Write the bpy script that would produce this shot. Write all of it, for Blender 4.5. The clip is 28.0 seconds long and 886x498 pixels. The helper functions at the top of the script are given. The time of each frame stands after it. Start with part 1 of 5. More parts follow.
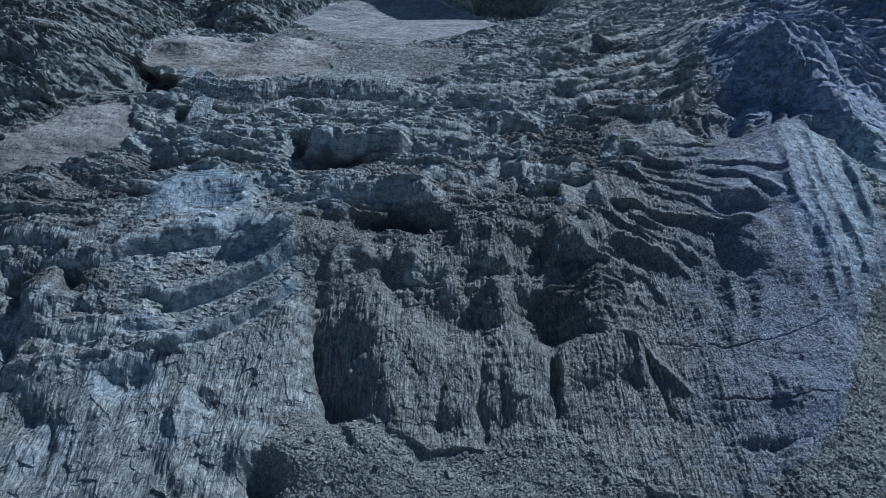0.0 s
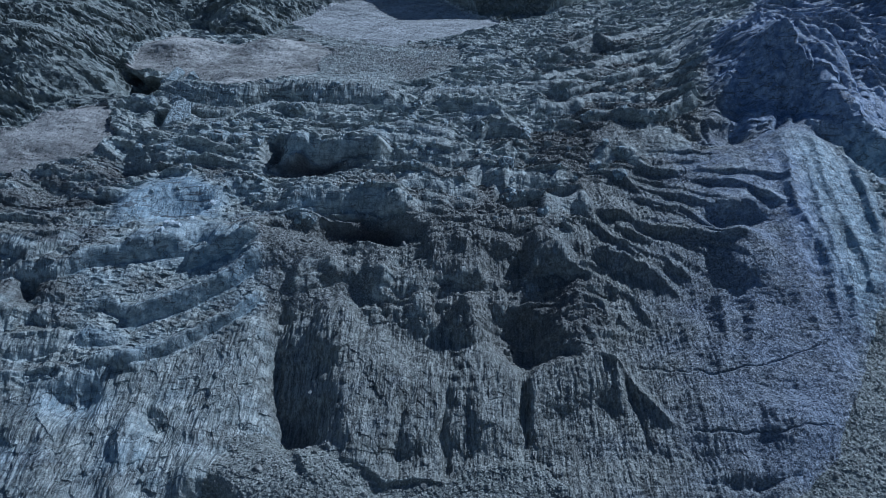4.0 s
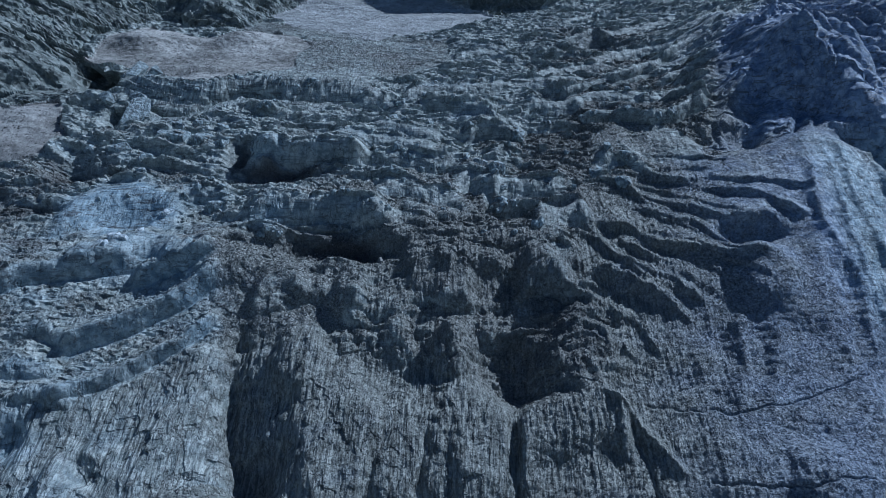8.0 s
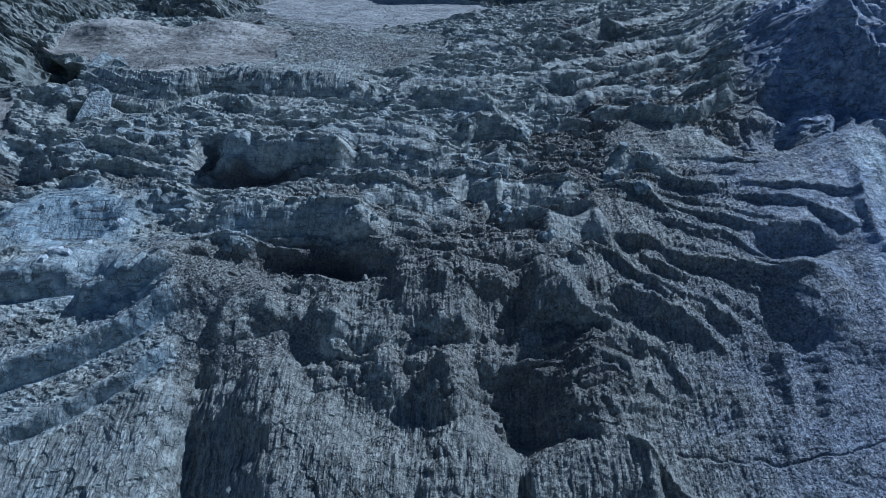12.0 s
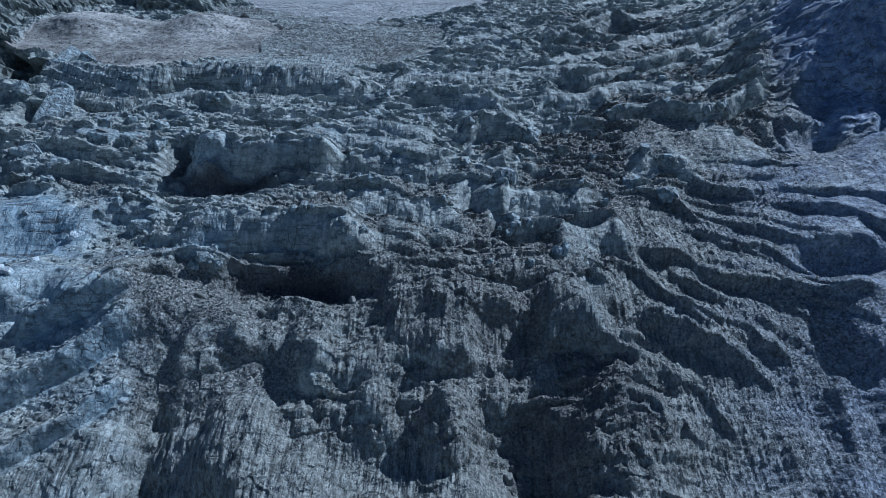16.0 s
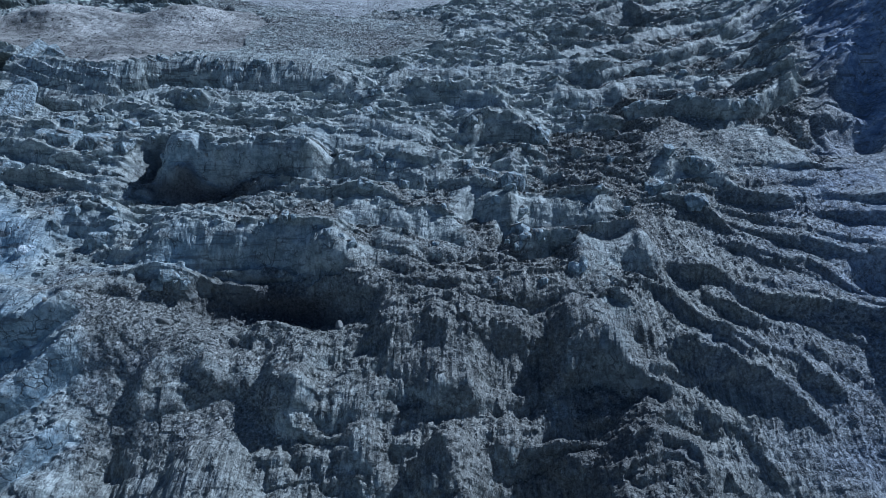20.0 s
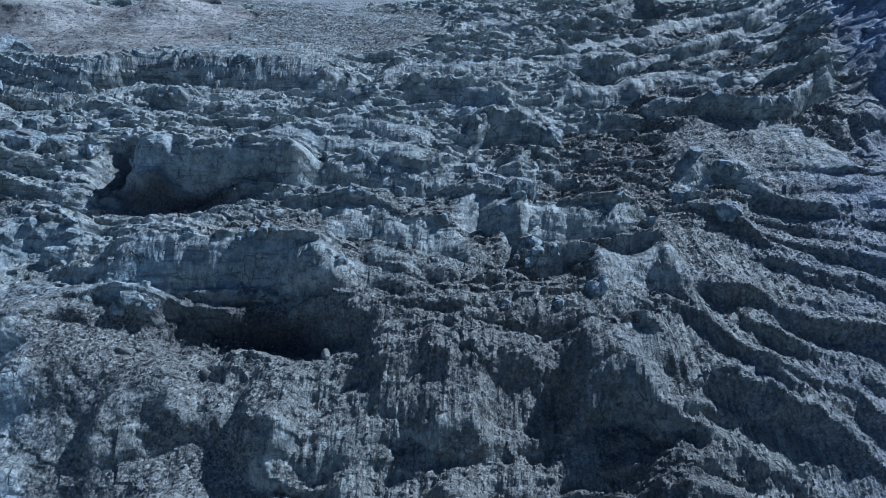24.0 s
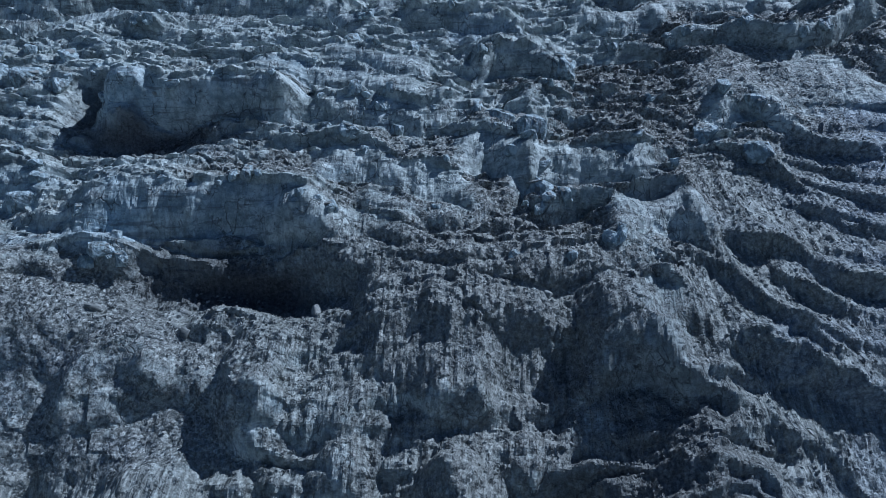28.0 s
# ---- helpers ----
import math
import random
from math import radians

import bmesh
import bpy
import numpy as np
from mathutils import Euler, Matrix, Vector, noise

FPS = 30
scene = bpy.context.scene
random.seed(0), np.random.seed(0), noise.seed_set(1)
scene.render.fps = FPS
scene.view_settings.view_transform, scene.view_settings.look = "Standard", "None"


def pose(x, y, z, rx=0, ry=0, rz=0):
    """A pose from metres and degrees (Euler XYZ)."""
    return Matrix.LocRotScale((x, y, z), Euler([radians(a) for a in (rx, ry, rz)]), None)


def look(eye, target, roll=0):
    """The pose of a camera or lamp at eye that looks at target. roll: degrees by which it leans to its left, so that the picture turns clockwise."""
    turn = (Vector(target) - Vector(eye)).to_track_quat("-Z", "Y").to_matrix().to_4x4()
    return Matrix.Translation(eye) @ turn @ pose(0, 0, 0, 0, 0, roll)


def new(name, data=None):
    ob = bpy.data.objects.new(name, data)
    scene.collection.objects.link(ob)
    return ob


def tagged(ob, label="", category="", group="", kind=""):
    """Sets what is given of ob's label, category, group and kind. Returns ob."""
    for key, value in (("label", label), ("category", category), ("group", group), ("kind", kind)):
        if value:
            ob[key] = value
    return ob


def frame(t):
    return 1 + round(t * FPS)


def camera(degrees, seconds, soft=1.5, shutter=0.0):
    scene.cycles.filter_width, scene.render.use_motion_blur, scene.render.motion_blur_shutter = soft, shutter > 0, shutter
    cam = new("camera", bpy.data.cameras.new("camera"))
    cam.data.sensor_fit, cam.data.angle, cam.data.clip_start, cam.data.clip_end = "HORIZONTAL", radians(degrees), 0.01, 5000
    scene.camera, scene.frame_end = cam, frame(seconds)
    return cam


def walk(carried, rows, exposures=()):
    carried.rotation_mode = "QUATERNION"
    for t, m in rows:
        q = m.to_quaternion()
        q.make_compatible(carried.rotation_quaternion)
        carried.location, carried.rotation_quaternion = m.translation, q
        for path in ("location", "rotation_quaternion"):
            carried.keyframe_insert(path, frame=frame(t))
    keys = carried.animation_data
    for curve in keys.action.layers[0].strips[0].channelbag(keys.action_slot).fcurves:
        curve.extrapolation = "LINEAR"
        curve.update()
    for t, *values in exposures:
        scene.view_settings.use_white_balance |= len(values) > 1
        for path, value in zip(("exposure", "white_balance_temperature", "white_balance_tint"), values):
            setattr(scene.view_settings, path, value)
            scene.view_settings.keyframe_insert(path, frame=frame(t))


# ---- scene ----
cam = camera(68.6, 28.0, soft=0.55)
METRES, EYE, TILT, LEAN, TURN = 120.0, 75.0, -12.0, 0.0, 0.0
EXPOSURE, KELVIN, TINT = -0.5, 5100.0, 8.0
ROWS = [
    (0.0, 0.0, 0.0, 0.0, 0.0, 0.0, -0.0),
    (0.5, 0.0224, 0.0052, 0.0019, 0.0, -0.02, -0.0),
    (1.0, 0.0432, 0.0118, 0.0054, 0.44, -0.04, -0.07),
    (1.5, 0.0621, 0.0199, 0.0101, 1.68, -0.03, -0.19),
    (2.0, 0.0792, 0.0294, 0.0156, 2.44, -0.04, -0.29),
    (2.5, 0.0922, 0.0401, 0.0206, 2.41, -0.04, -0.33),
    (3.0, 0.103, 0.0531, 0.0245, 2.34, -0.04, -0.37),
    (3.5, 0.1117, 0.0685, 0.0281, 2.24, -0.06, -0.41),
    (4.0, 0.1186, 0.0862, 0.0332, 2.16, -0.08, -0.43),
    (4.5, 0.1242, 0.1058, 0.0387, 2.1, -0.1, -0.46),
    (6.5, 0.1368, 0.1929, 0.0572, 1.86, -0.14, -0.61),
    (7.0, 0.1382, 0.2154, 0.0614, 1.84, -0.15, -0.62),
    (7.5, 0.1392, 0.2377, 0.0654, 1.79, -0.13, -0.63),
    (8.0, 0.1398, 0.2599, 0.0695, 1.73, -0.11, -0.64),
    (8.5, 0.1402, 0.2826, 0.0734, 1.68, -0.09, -0.65),
    (9.0, 0.1402, 0.3056, 0.077, 1.63, -0.1, -0.67),
    (9.5, 0.1401, 0.3285, 0.0814, 1.59, -0.23, -0.67),
    (10.0, 0.1397, 0.3514, 0.0854, 1.55, -0.25, -0.68),
    (10.5, 0.1393, 0.3741, 0.0892, 1.52, -0.23, -0.69),
    (11.0, 0.1387, 0.3966, 0.0929, 1.49, -0.21, -0.69),
    (11.5, 0.1381, 0.4188, 0.0964, 1.46, -0.19, -0.68),
    (12.0, 0.1375, 0.4408, 0.0996, 1.42, -0.16, -0.67),
    (12.5, 0.1369, 0.4619, 0.1025, 1.4, -0.13, -0.67),
    (14.5, 0.1348, 0.54, 0.1144, 1.35, -0.03, -0.66),
    (15.0, 0.1341, 0.5583, 0.1173, 1.34, -0.0, -0.62),
    (15.5, 0.1333, 0.5762, 0.1202, 1.32, 0.03, -0.59),
    (16.0, 0.1328, 0.594, 0.1229, 1.31, 0.05, -0.57),
    (16.5, 0.1323, 0.6115, 0.1259, 1.29, 0.09, -0.55),
    (17.0, 0.1318, 0.6286, 0.1288, 1.27, 0.11, -0.53),
    (17.5, 0.1315, 0.6454, 0.1315, 1.27, 0.11, -0.51),
    (18.0, 0.1311, 0.662, 0.1341, 1.26, 0.12, -0.5),
    (18.5, 0.1306, 0.6782, 0.1368, 1.26, 0.13, -0.48),
    (19.0, 0.13, 0.6942, 0.1394, 1.26, 0.13, -0.47),
    (19.5, 0.1295, 0.71, 0.1421, 1.27, 0.14, -0.47),
    (20.0, 0.1289, 0.7254, 0.145, 1.27, 0.14, -0.45),
    (20.5, 0.1284, 0.7407, 0.1479, 1.28, 0.16, -0.44),
    (21.0, 0.1279, 0.7559, 0.1508, 1.28, 0.16, -0.42),
    (21.5, 0.1274, 0.7707, 0.1537, 1.29, 0.15, -0.41),
    (23.5, 0.1255, 0.8244, 0.1646, 1.28, 0.14, -0.38),
    (24.0, 0.1252, 0.8361, 0.1665, 1.28, 0.16, -0.37),
    (24.5, 0.1248, 0.8475, 0.1681, 1.28, 0.17, -0.37),
    (25.0, 0.1245, 0.8586, 0.1695, 1.28, 0.17, -0.37),
    (25.5, 0.1241, 0.8693, 0.1707, 1.28, 0.18, -0.36),
    (26.0, 0.124, 0.8791, 0.1714, 1.29, -0.66, -0.35),
    (26.5, 0.1238, 0.8884, 0.1733, 1.33, -3.69, -0.35),
    (27.0, 0.1236, 0.8971, 0.1749, 1.36, -4.69, -0.35),
    (27.5, 0.1234, 0.905, 0.1752, 1.37, -5.06, -0.35),
    (28.0, 0.1232, 0.9123, 0.1756, 1.38, -5.3, -0.36),
]
walk(cam, [(t, pose(0, 0, EYE, TILT, LEAN, TURN) @ pose(METRES * x, METRES * y, METRES * z, 90 + pitch, roll, yaw)) for t, x, y, z, yaw, pitch, roll in ROWS],
     [(0.0, EXPOSURE - 0.25, KELVIN - 40, TINT + 1), (2.0, EXPOSURE - 0.25, KELVIN - 330, TINT - 1), (12.0, EXPOSURE - 0.14, KELVIN - 350, TINT - 1), (28.0, EXPOSURE + 0.08, KELVIN - 360, TINT)])

# ---- light ----
SUN_TO = Vector((0.60, 0.27, 0.75)).normalized()
world = bpy.data.worlds.new("sky")
scene.world = world
world.use_nodes = True
wn = world.node_tree.nodes
sky = wn.new("ShaderNodeTexSky")
sky.sky_type, sky.sun_disc = "NISHITA", False
sky.sun_elevation = math.asin(SUN_TO.z)
sky.sun_rotation = math.atan2(SUN_TO.x, SUN_TO.y)
sky.altitude = 2200.0
world.node_tree.links.new(sky.outputs[0], wn["Background"].inputs[0])
wn["Background"].inputs[1].default_value = 0.056
sun = new("sun", bpy.data.lights.new("sun", "SUN"))
sun.data.energy, sun.data.angle, sun.data.color = 5.0, radians(0.5), (1.0, 0.95, 0.88)
sun.matrix_world = look((0, 0, 400), Vector((0, 0, 400)) - SUN_TO)


# ---- materials ----
def nodes_of(name, rough=0.8):
    mat = bpy.data.materials.new(name)
    mat.use_nodes = True
    nt = mat.node_tree
    b = nt.nodes["Principled BSDF"]
    b.inputs["Roughness"].default_value = rough
    b.inputs["Specular IOR Level"].default_value = 0.3
    return mat, nt, b


def plane_coords(nt, scale=(1, 1, 1)):
    """World position in the glacier's own axes: across, up the slope, out of it."""
    g = nt.nodes.new("ShaderNodeNewGeometry")
    r = nt.nodes.new("ShaderNodeVectorRotate")
    r.rotation_type = "X_AXIS"
    r.inputs["Angle"].default_value = -SLOPE
    m = nt.nodes.new("ShaderNodeVectorMath")
    m.operation = "MULTIPLY"
    m.inputs[1].default_value = scale
    nt.links.new(g.outputs["Position"], r.inputs["Vector"])
    nt.links.new(r.outputs[0], m.inputs[0])
    return m.outputs[0]


def noise_node(nt, vec, scale, detail=5.0, rough=0.6, distort=0.0):
    n = nt.nodes.new("ShaderNodeTexNoise")
    n.inputs["Scale"].default_value, n.inputs["Detail"].default_value = scale, detail
    n.inputs["Roughness"].default_value, n.inputs["Distortion"].default_value = rough, distort
    nt.links.new(vec, n.inputs["Vector"])
    wide = nt.nodes.new("ShaderNodeMapRange")
    reach = 0.5 / (2.0 + 2.5 * rough)
    wide.inputs["From Min"].default_value, wide.inputs["From Max"].default_value = 0.5 - reach, 0.5 + reach
    wide.clamp = False
    nt.links.new(n.outputs["Fac"], wide.inputs["Value"])
    return wide.outputs[0]


def ramp(nt, fac, lo, hi):
    n = nt.nodes.new("ShaderNodeMapRange")
    n.interpolation_type = "SMOOTHSTEP"
    n.inputs["From Min"].default_value, n.inputs["From Max"].default_value = lo, hi
    nt.links.new(fac, n.inputs["Value"])
    return n.outputs[0]


def maths(nt, op, a, b):
    n = nt.nodes.new("ShaderNodeMath")
    n.operation = op
    for i, v in enumerate((a, b)):
        if isinstance(v, (int, float)):
            n.inputs[i].default_value = v
        else:
            nt.links.new(v, n.inputs[i])
    return n.outputs[0]


def mix(nt, fac, a, b):
    n = nt.nodes.new("ShaderNodeMix")
    n.data_type = "RGBA"
    for sock, v in (("Factor", fac), ("A", a), ("B", b)):
        i = next(k for k in n.inputs if k.name == sock and k.enabled)
        if isinstance(v, tuple):
            i.default_value = (*v, 1.0)
        elif isinstance(v, float):
            i.default_value = v
        else:
            nt.links.new(v, i)
    return next(k for k in n.outputs if k.enabled)


def attribute(nt, name):
    n = nt.nodes.new("ShaderNodeAttribute")
    n.attribute_name = name
    return n.outputs["Fac"]


def bump(nt, b, height, dist, strength=1.0):
    n = nt.nodes.new("ShaderNodeBump")
    n.inputs["Strength"].default_value, n.inputs["Distance"].default_value = strength, dist
    nt.links.new(height, n.inputs["Height"])
    nt.links.new(n.outputs[0], b.inputs["Normal"])


SLOPE = radians(35.5)


def facets(nt, vec, scale):
    """Flat tilted facets: their height in metres, and a random number for each."""
    v = nt.nodes.new("ShaderNodeTexVoronoi")
    v.inputs["Scale"].default_value = scale
    nt.links.new(vec, v.inputs["Vector"])

    def vector(op, a, c):
        n = nt.nodes.new("ShaderNodeVectorMath")
        n.operation = op
        for i, k in enumerate((a, c)):
            if isinstance(k, tuple):
                n.inputs[i].default_value = k
            else:
                nt.links.new(k, n.inputs[i])
        return n

    away = vector("SUBTRACT", vec, v.outputs["Position"]).outputs[0]
    tilt = vector("SUBTRACT", v.outputs["Color"], (0.5, 0.5, 0.5)).outputs[0]
    split = nt.nodes.new("ShaderNodeSeparateColor")
    nt.links.new(v.outputs["Color"], split.inputs[0])
    return vector("DOT_PRODUCT", away, tilt).outputs["Value"], split.outputs[2]


def warped(nt, vec, scale, amount):
    """The place pushed about by noise, for lines that wander."""
    n = nt.nodes.new("ShaderNodeTexNoise")
    n.inputs["Scale"].default_value, n.inputs["Detail"].default_value = scale, 3.0
    nt.links.new(vec, n.inputs["Vector"])
    m = nt.nodes.new("ShaderNodeVectorMath")
    m.operation = "MULTIPLY_ADD"
    m.inputs[1].default_value = (amount, amount, amount)
    nt.links.new(n.outputs["Color"], m.inputs[0])
    nt.links.new(vec, m.inputs[2])
    return m.outputs[0]


def crack_lines(nt, vec, scale, width):
    """A net of thin lines, 1 on the line."""
    v = nt.nodes.new("ShaderNodeTexVoronoi")
    v.feature = "DISTANCE_TO_EDGE"
    v.inputs["Scale"].default_value = scale
    nt.links.new(vec, v.inputs["Vector"])
    return ramp(nt, v.outputs["Distance"], width * scale, 0.0)


def scaled(nt, colour, value):
    n = nt.nodes.new("ShaderNodeVectorMath")
    n.operation = "SCALE"
    nt.links.new(colour, n.inputs[0])
    nt.links.new(value, n.inputs["Scale"])
    return n.outputs[0]


def make_ice():
    mat, nt, b = nodes_of("glacier_ice", 0.62)
    p = plane_coords(nt)
    runnel = plane_coords(nt, (1.0, 0.10, 0.5))
    band = plane_coords(nt, (0.10, 1.0, 1.0))
    flute, smooth_ice, blueness, warmth = (attribute(nt, k) for k in ("flute", "calm", "blue", "warm"))
    big, _ = facets(nt, p, 0.42)
    small, _ = facets(nt, p, 1.15)
    tiny, stone = facets(nt, p, 2.7)
    _, grit_tone = facets(nt, p, 5.6)
    coarse = noise_node(nt, p, 0.35, 6, 0.72)
    fine = noise_node(nt, p, 1.9, 4, 0.75)
    # clean ice: grey-green or blue, with silt washed down it, dirt bands across and a net of cracks
    grey = mix(nt, ramp(nt, coarse, 0.0, 1.0), (0.25, 0.284, 0.276), (0.58, 0.62, 0.595))
    blue = mix(nt, ramp(nt, coarse, 0.0, 1.0), (0.165, 0.225, 0.36), (0.45, 0.525, 0.665))
    cyan = mix(nt, ramp(nt, coarse, 0.0, 1.0), (0.235, 0.325, 0.40), (0.54, 0.645, 0.70))
    ice = mix(nt, blueness, grey, mix(nt, attribute(nt, "cyan"), blue, cyan))
    silt = ramp(nt, noise_node(nt, runnel, 1.3, 5, 0.7), 0.45, 1.0)
    ice = mix(nt, maths(nt, "MULTIPLY", silt, maths(nt, "ADD", maths(nt, "MULTIPLY", flute, 0.35), 0.32)), ice, (0.12, 0.127, 0.122))
    thin = ramp(nt, noise_node(nt, band, 0.9, 4, 0.65, 0.5), 0.62, 0.95)
    ice = mix(nt, maths(nt, "MULTIPLY", thin, maths(nt, "ADD", maths(nt, "MULTIPLY", smooth_ice, 0.8), 0.12)), ice, (0.11, 0.12, 0.13))
    wander = warped(nt, plane_coords(nt, (1.3, 0.8, 1.0)), 0.5, 2.2)
    cracks = maths(nt, "MAXIMUM", crack_lines(nt, wander, 0.33, 0.13), maths(nt, "MULTIPLY", crack_lines(nt, wander, 0.75, 0.09), ramp(nt, coarse, 0.35, 0.8)))
    cracks = maths(nt, "MULTIPLY", cracks, ramp(nt, noise_node(nt, p, 0.3, 4, 0.7), 0.40, 0.85))
    ice = mix(nt, maths(nt, "MULTIPLY", cracks, 0.7), ice, (0.045, 0.052, 0.06))
    # debris: grit and stones, each with its own tone
    shade = maths(nt, "ADD", maths(nt, "MULTIPLY", stone, 0.5), maths(nt, "MULTIPLY", grit_tone, 0.5))
    cold = mix(nt, maths(nt, "POWER", shade, 1.3), (0.075, 0.082, 0.080), (0.52, 0.535, 0.51))
    warm = mix(nt, maths(nt, "POWER", shade, 1.5), (0.055, 0.055, 0.052), (0.40, 0.395, 0.37))
    debris = mix(nt, warmth, cold, warm)
    washed = mix(nt, ramp(nt, noise_node(nt, plane_coords(nt, (1.0, 0.07, 0.6)), 1.5, 5, 0.7), 0.05, 0.95), (0.40, 0.42, 0.395), (0.15, 0.16, 0.15))
    washed = mix(nt, maths(nt, "MULTIPLY", warmth, 0.7), washed, mix(nt, noise_node(nt, runnel, 0.9, 4, 0.65), (0.28, 0.275, 0.26), (0.14, 0.138, 0.13)))
    debris = mix(nt, maths(nt, "MULTIPLY", flute, 0.92), debris, washed)
    debris = mix(nt, maths(nt, "MULTIPLY", blueness, 0.75), debris, mix(nt, shade, (0.085, 0.112, 0.18), (0.31, 0.375, 0.49)))
    debris = mix(nt, maths(nt, "MULTIPLY", cracks, maths(nt, "MULTIPLY", flute, 0.5)), debris, (0.05, 0.052, 0.05))
    grit = noise_node(nt, p, 0.9, 6, 0.75)
    amount = ramp(nt, maths(nt, "ADD", attribute(nt, "dirt"), maths(nt, "MULTIPLY", maths(nt, "SUBTRACT", grit, 0.5), 0.55)), 0.15, 0.80)
    # gravel of the hollows, its tone darkened to hold their shade as well
    shaded_gravel = mix(nt, shade, (0.034, 0.035, 0.039), (0.15, 0.152, 0.156))
    colour = mix(nt, attribute(nt, "gravel_shade"), mix(nt, amount, ice, debris), shaded_gravel)
    calmer = maths(nt, "SUBTRACT", 1.0, maths(nt, "MAXIMUM", maths(nt, "MULTIPLY", flute, 0.6), maths(nt, "MULTIPLY", smooth_ice, 0.75)))
    swing = maths(nt, "MULTIPLY", maths(nt, "ADD", maths(nt, "MULTIPLY", amount, 0.75), 0.25), calmer)
    grain_tone = maths(nt, "ADD", maths(nt, "MULTIPLY", maths(nt, "SUBTRACT", ramp(nt, fine, -0.05, 1.05), 0.48), swing), 1.0)
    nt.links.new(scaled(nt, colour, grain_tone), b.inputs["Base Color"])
    # relief: facets on what is broken, lumps of debris, runnels, fine grain
    unbroken = maths(nt, "SUBTRACT", 1.0, maths(nt, "MULTIPLY", smooth_ice, 0.7))
    h = maths(nt, "MULTIPLY", maths(nt, "ADD", maths(nt, "MULTIPLY", big, 0.45), maths(nt, "MULTIPLY", small, maths(nt, "ADD", maths(nt, "MULTIPLY", amount, 0.7), 0.5))), unbroken)
    lines = maths(nt, "MULTIPLY", noise_node(nt, runnel, 1.1, 4.0, 0.6), maths(nt, "ADD", maths(nt, "MULTIPLY", flute, 0.22), 0.06))
    grain_up = maths(nt, "MULTIPLY", noise_node(nt, p, 0.9, 7.0, 0.62), 0.26)
    h = maths(nt, "SUBTRACT", maths(nt, "ADD", h, lines), maths(nt, "MULTIPLY", cracks, 0.16))
    bump(nt, b, maths(nt, "ADD", h, maths(nt, "MULTIPLY", maths(nt, "ADD", grain_up, maths(nt, "MULTIPLY", tiny, 1.9)), maths(nt, "MULTIPLY", maths(nt, "ADD", maths(nt, "MULTIPLY", amount, 0.75), 0.25), maths(nt, "ADD", maths(nt, "MULTIPLY", calmer, 0.8), 0.2)))), 1.0)
    return mat


def make_rock(name, lo, hi, edge, scales, weights, spin=0.0, stretch=(1, 1, 1), spread_of=0.6, blotch=0.5, rough=0.9):
    """Broken stone: facets at several sizes, each with its own shade, over a coarse change of tone."""
    mat, nt, b = nodes_of(name, rough)
    p = plane_coords(nt)
    if spin:
        r = nt.nodes.new("ShaderNodeVectorRotate")
        r.rotation_type = "Z_AXIS"
        r.inputs["Angle"].default_value = radians(spin)
        nt.links.new(p, r.inputs["Vector"])
        m = nt.nodes.new("ShaderNodeVectorMath")
        m.operation = "MULTIPLY"
        m.inputs[1].default_value = stretch
        nt.links.new(r.outputs[0], m.inputs[0])
        p = m.outputs[0]
    tone = mix(nt, ramp(nt, noise_node(nt, p, 0.06, 4), 0.0, 1.0), lo, hi)
    height = 0.0
    for scale, weight in zip(scales, weights):
        h, shade = facets(nt, p, scale)
        height = maths(nt, "ADD", maths(nt, "MULTIPLY", h, weight), height)
    tone = mix(nt, maths(nt, "MULTIPLY", maths(nt, "POWER", shade, 2.0), spread_of), tone, edge)
    tone = mix(nt, maths(nt, "MULTIPLY", ramp(nt, noise_node(nt, p, 0.5, 3, 0.6), 0.55, 0.95), blotch), tone, tuple(0.6 * c for c in lo))
    nt.links.new(tone, b.inputs["Base Color"])
    bump(nt, b, height, 1.0)
    return mat


def make_snow(name, clean, dirty, speck):
    """Old snow: grit thins out on its humps, with light and dark specks."""
    mat, nt, b = nodes_of(name, 0.8)
    p = plane_coords(nt)
    cover = maths(nt, "ADD", attribute(nt, "dirt"), maths(nt, "MULTIPLY", maths(nt, "SUBTRACT", noise_node(nt, p, 0.25, 6, 0.72), 0.5), 0.55))
    tone = mix(nt, ramp(nt, cover, 0.0, 1.0), clean, dirty)
    streak = ramp(nt, noise_node(nt, plane_coords(nt, (1.0, 0.25, 0.5)), 0.6, 5, 0.65), 0.5, 1.0)
    tone = mix(nt, maths(nt, "MULTIPLY", streak, 0.35), tone, tuple(0.7 * c for c in dirty))
    h, shade = facets(nt, p, 1.9)
    g, fine = facets(nt, p, 4.2)
    tone = mix(nt, maths(nt, "MULTIPLY", ramp(nt, fine, 0.6, 1.0), 0.3), tone, speck)
    tone = mix(nt, maths(nt, "MULTIPLY", ramp(nt, fine, 0.35, 0.0), 0.4), tone, tuple(0.45 * c for c in dirty))
    tone = mix(nt, ramp(nt, shade, 0.06, 0.03), tone, (0.05, 0.05, 0.048))
    nt.links.new(tone, b.inputs["Base Color"])
    grain_up = maths(nt, "MULTIPLY", noise_node(nt, p, 0.4, 7, 0.62), 0.3)
    bump(nt, b, maths(nt, "ADD", grain_up, maths(nt, "MULTIPLY", g, 0.6)), 1.0)
    return mat


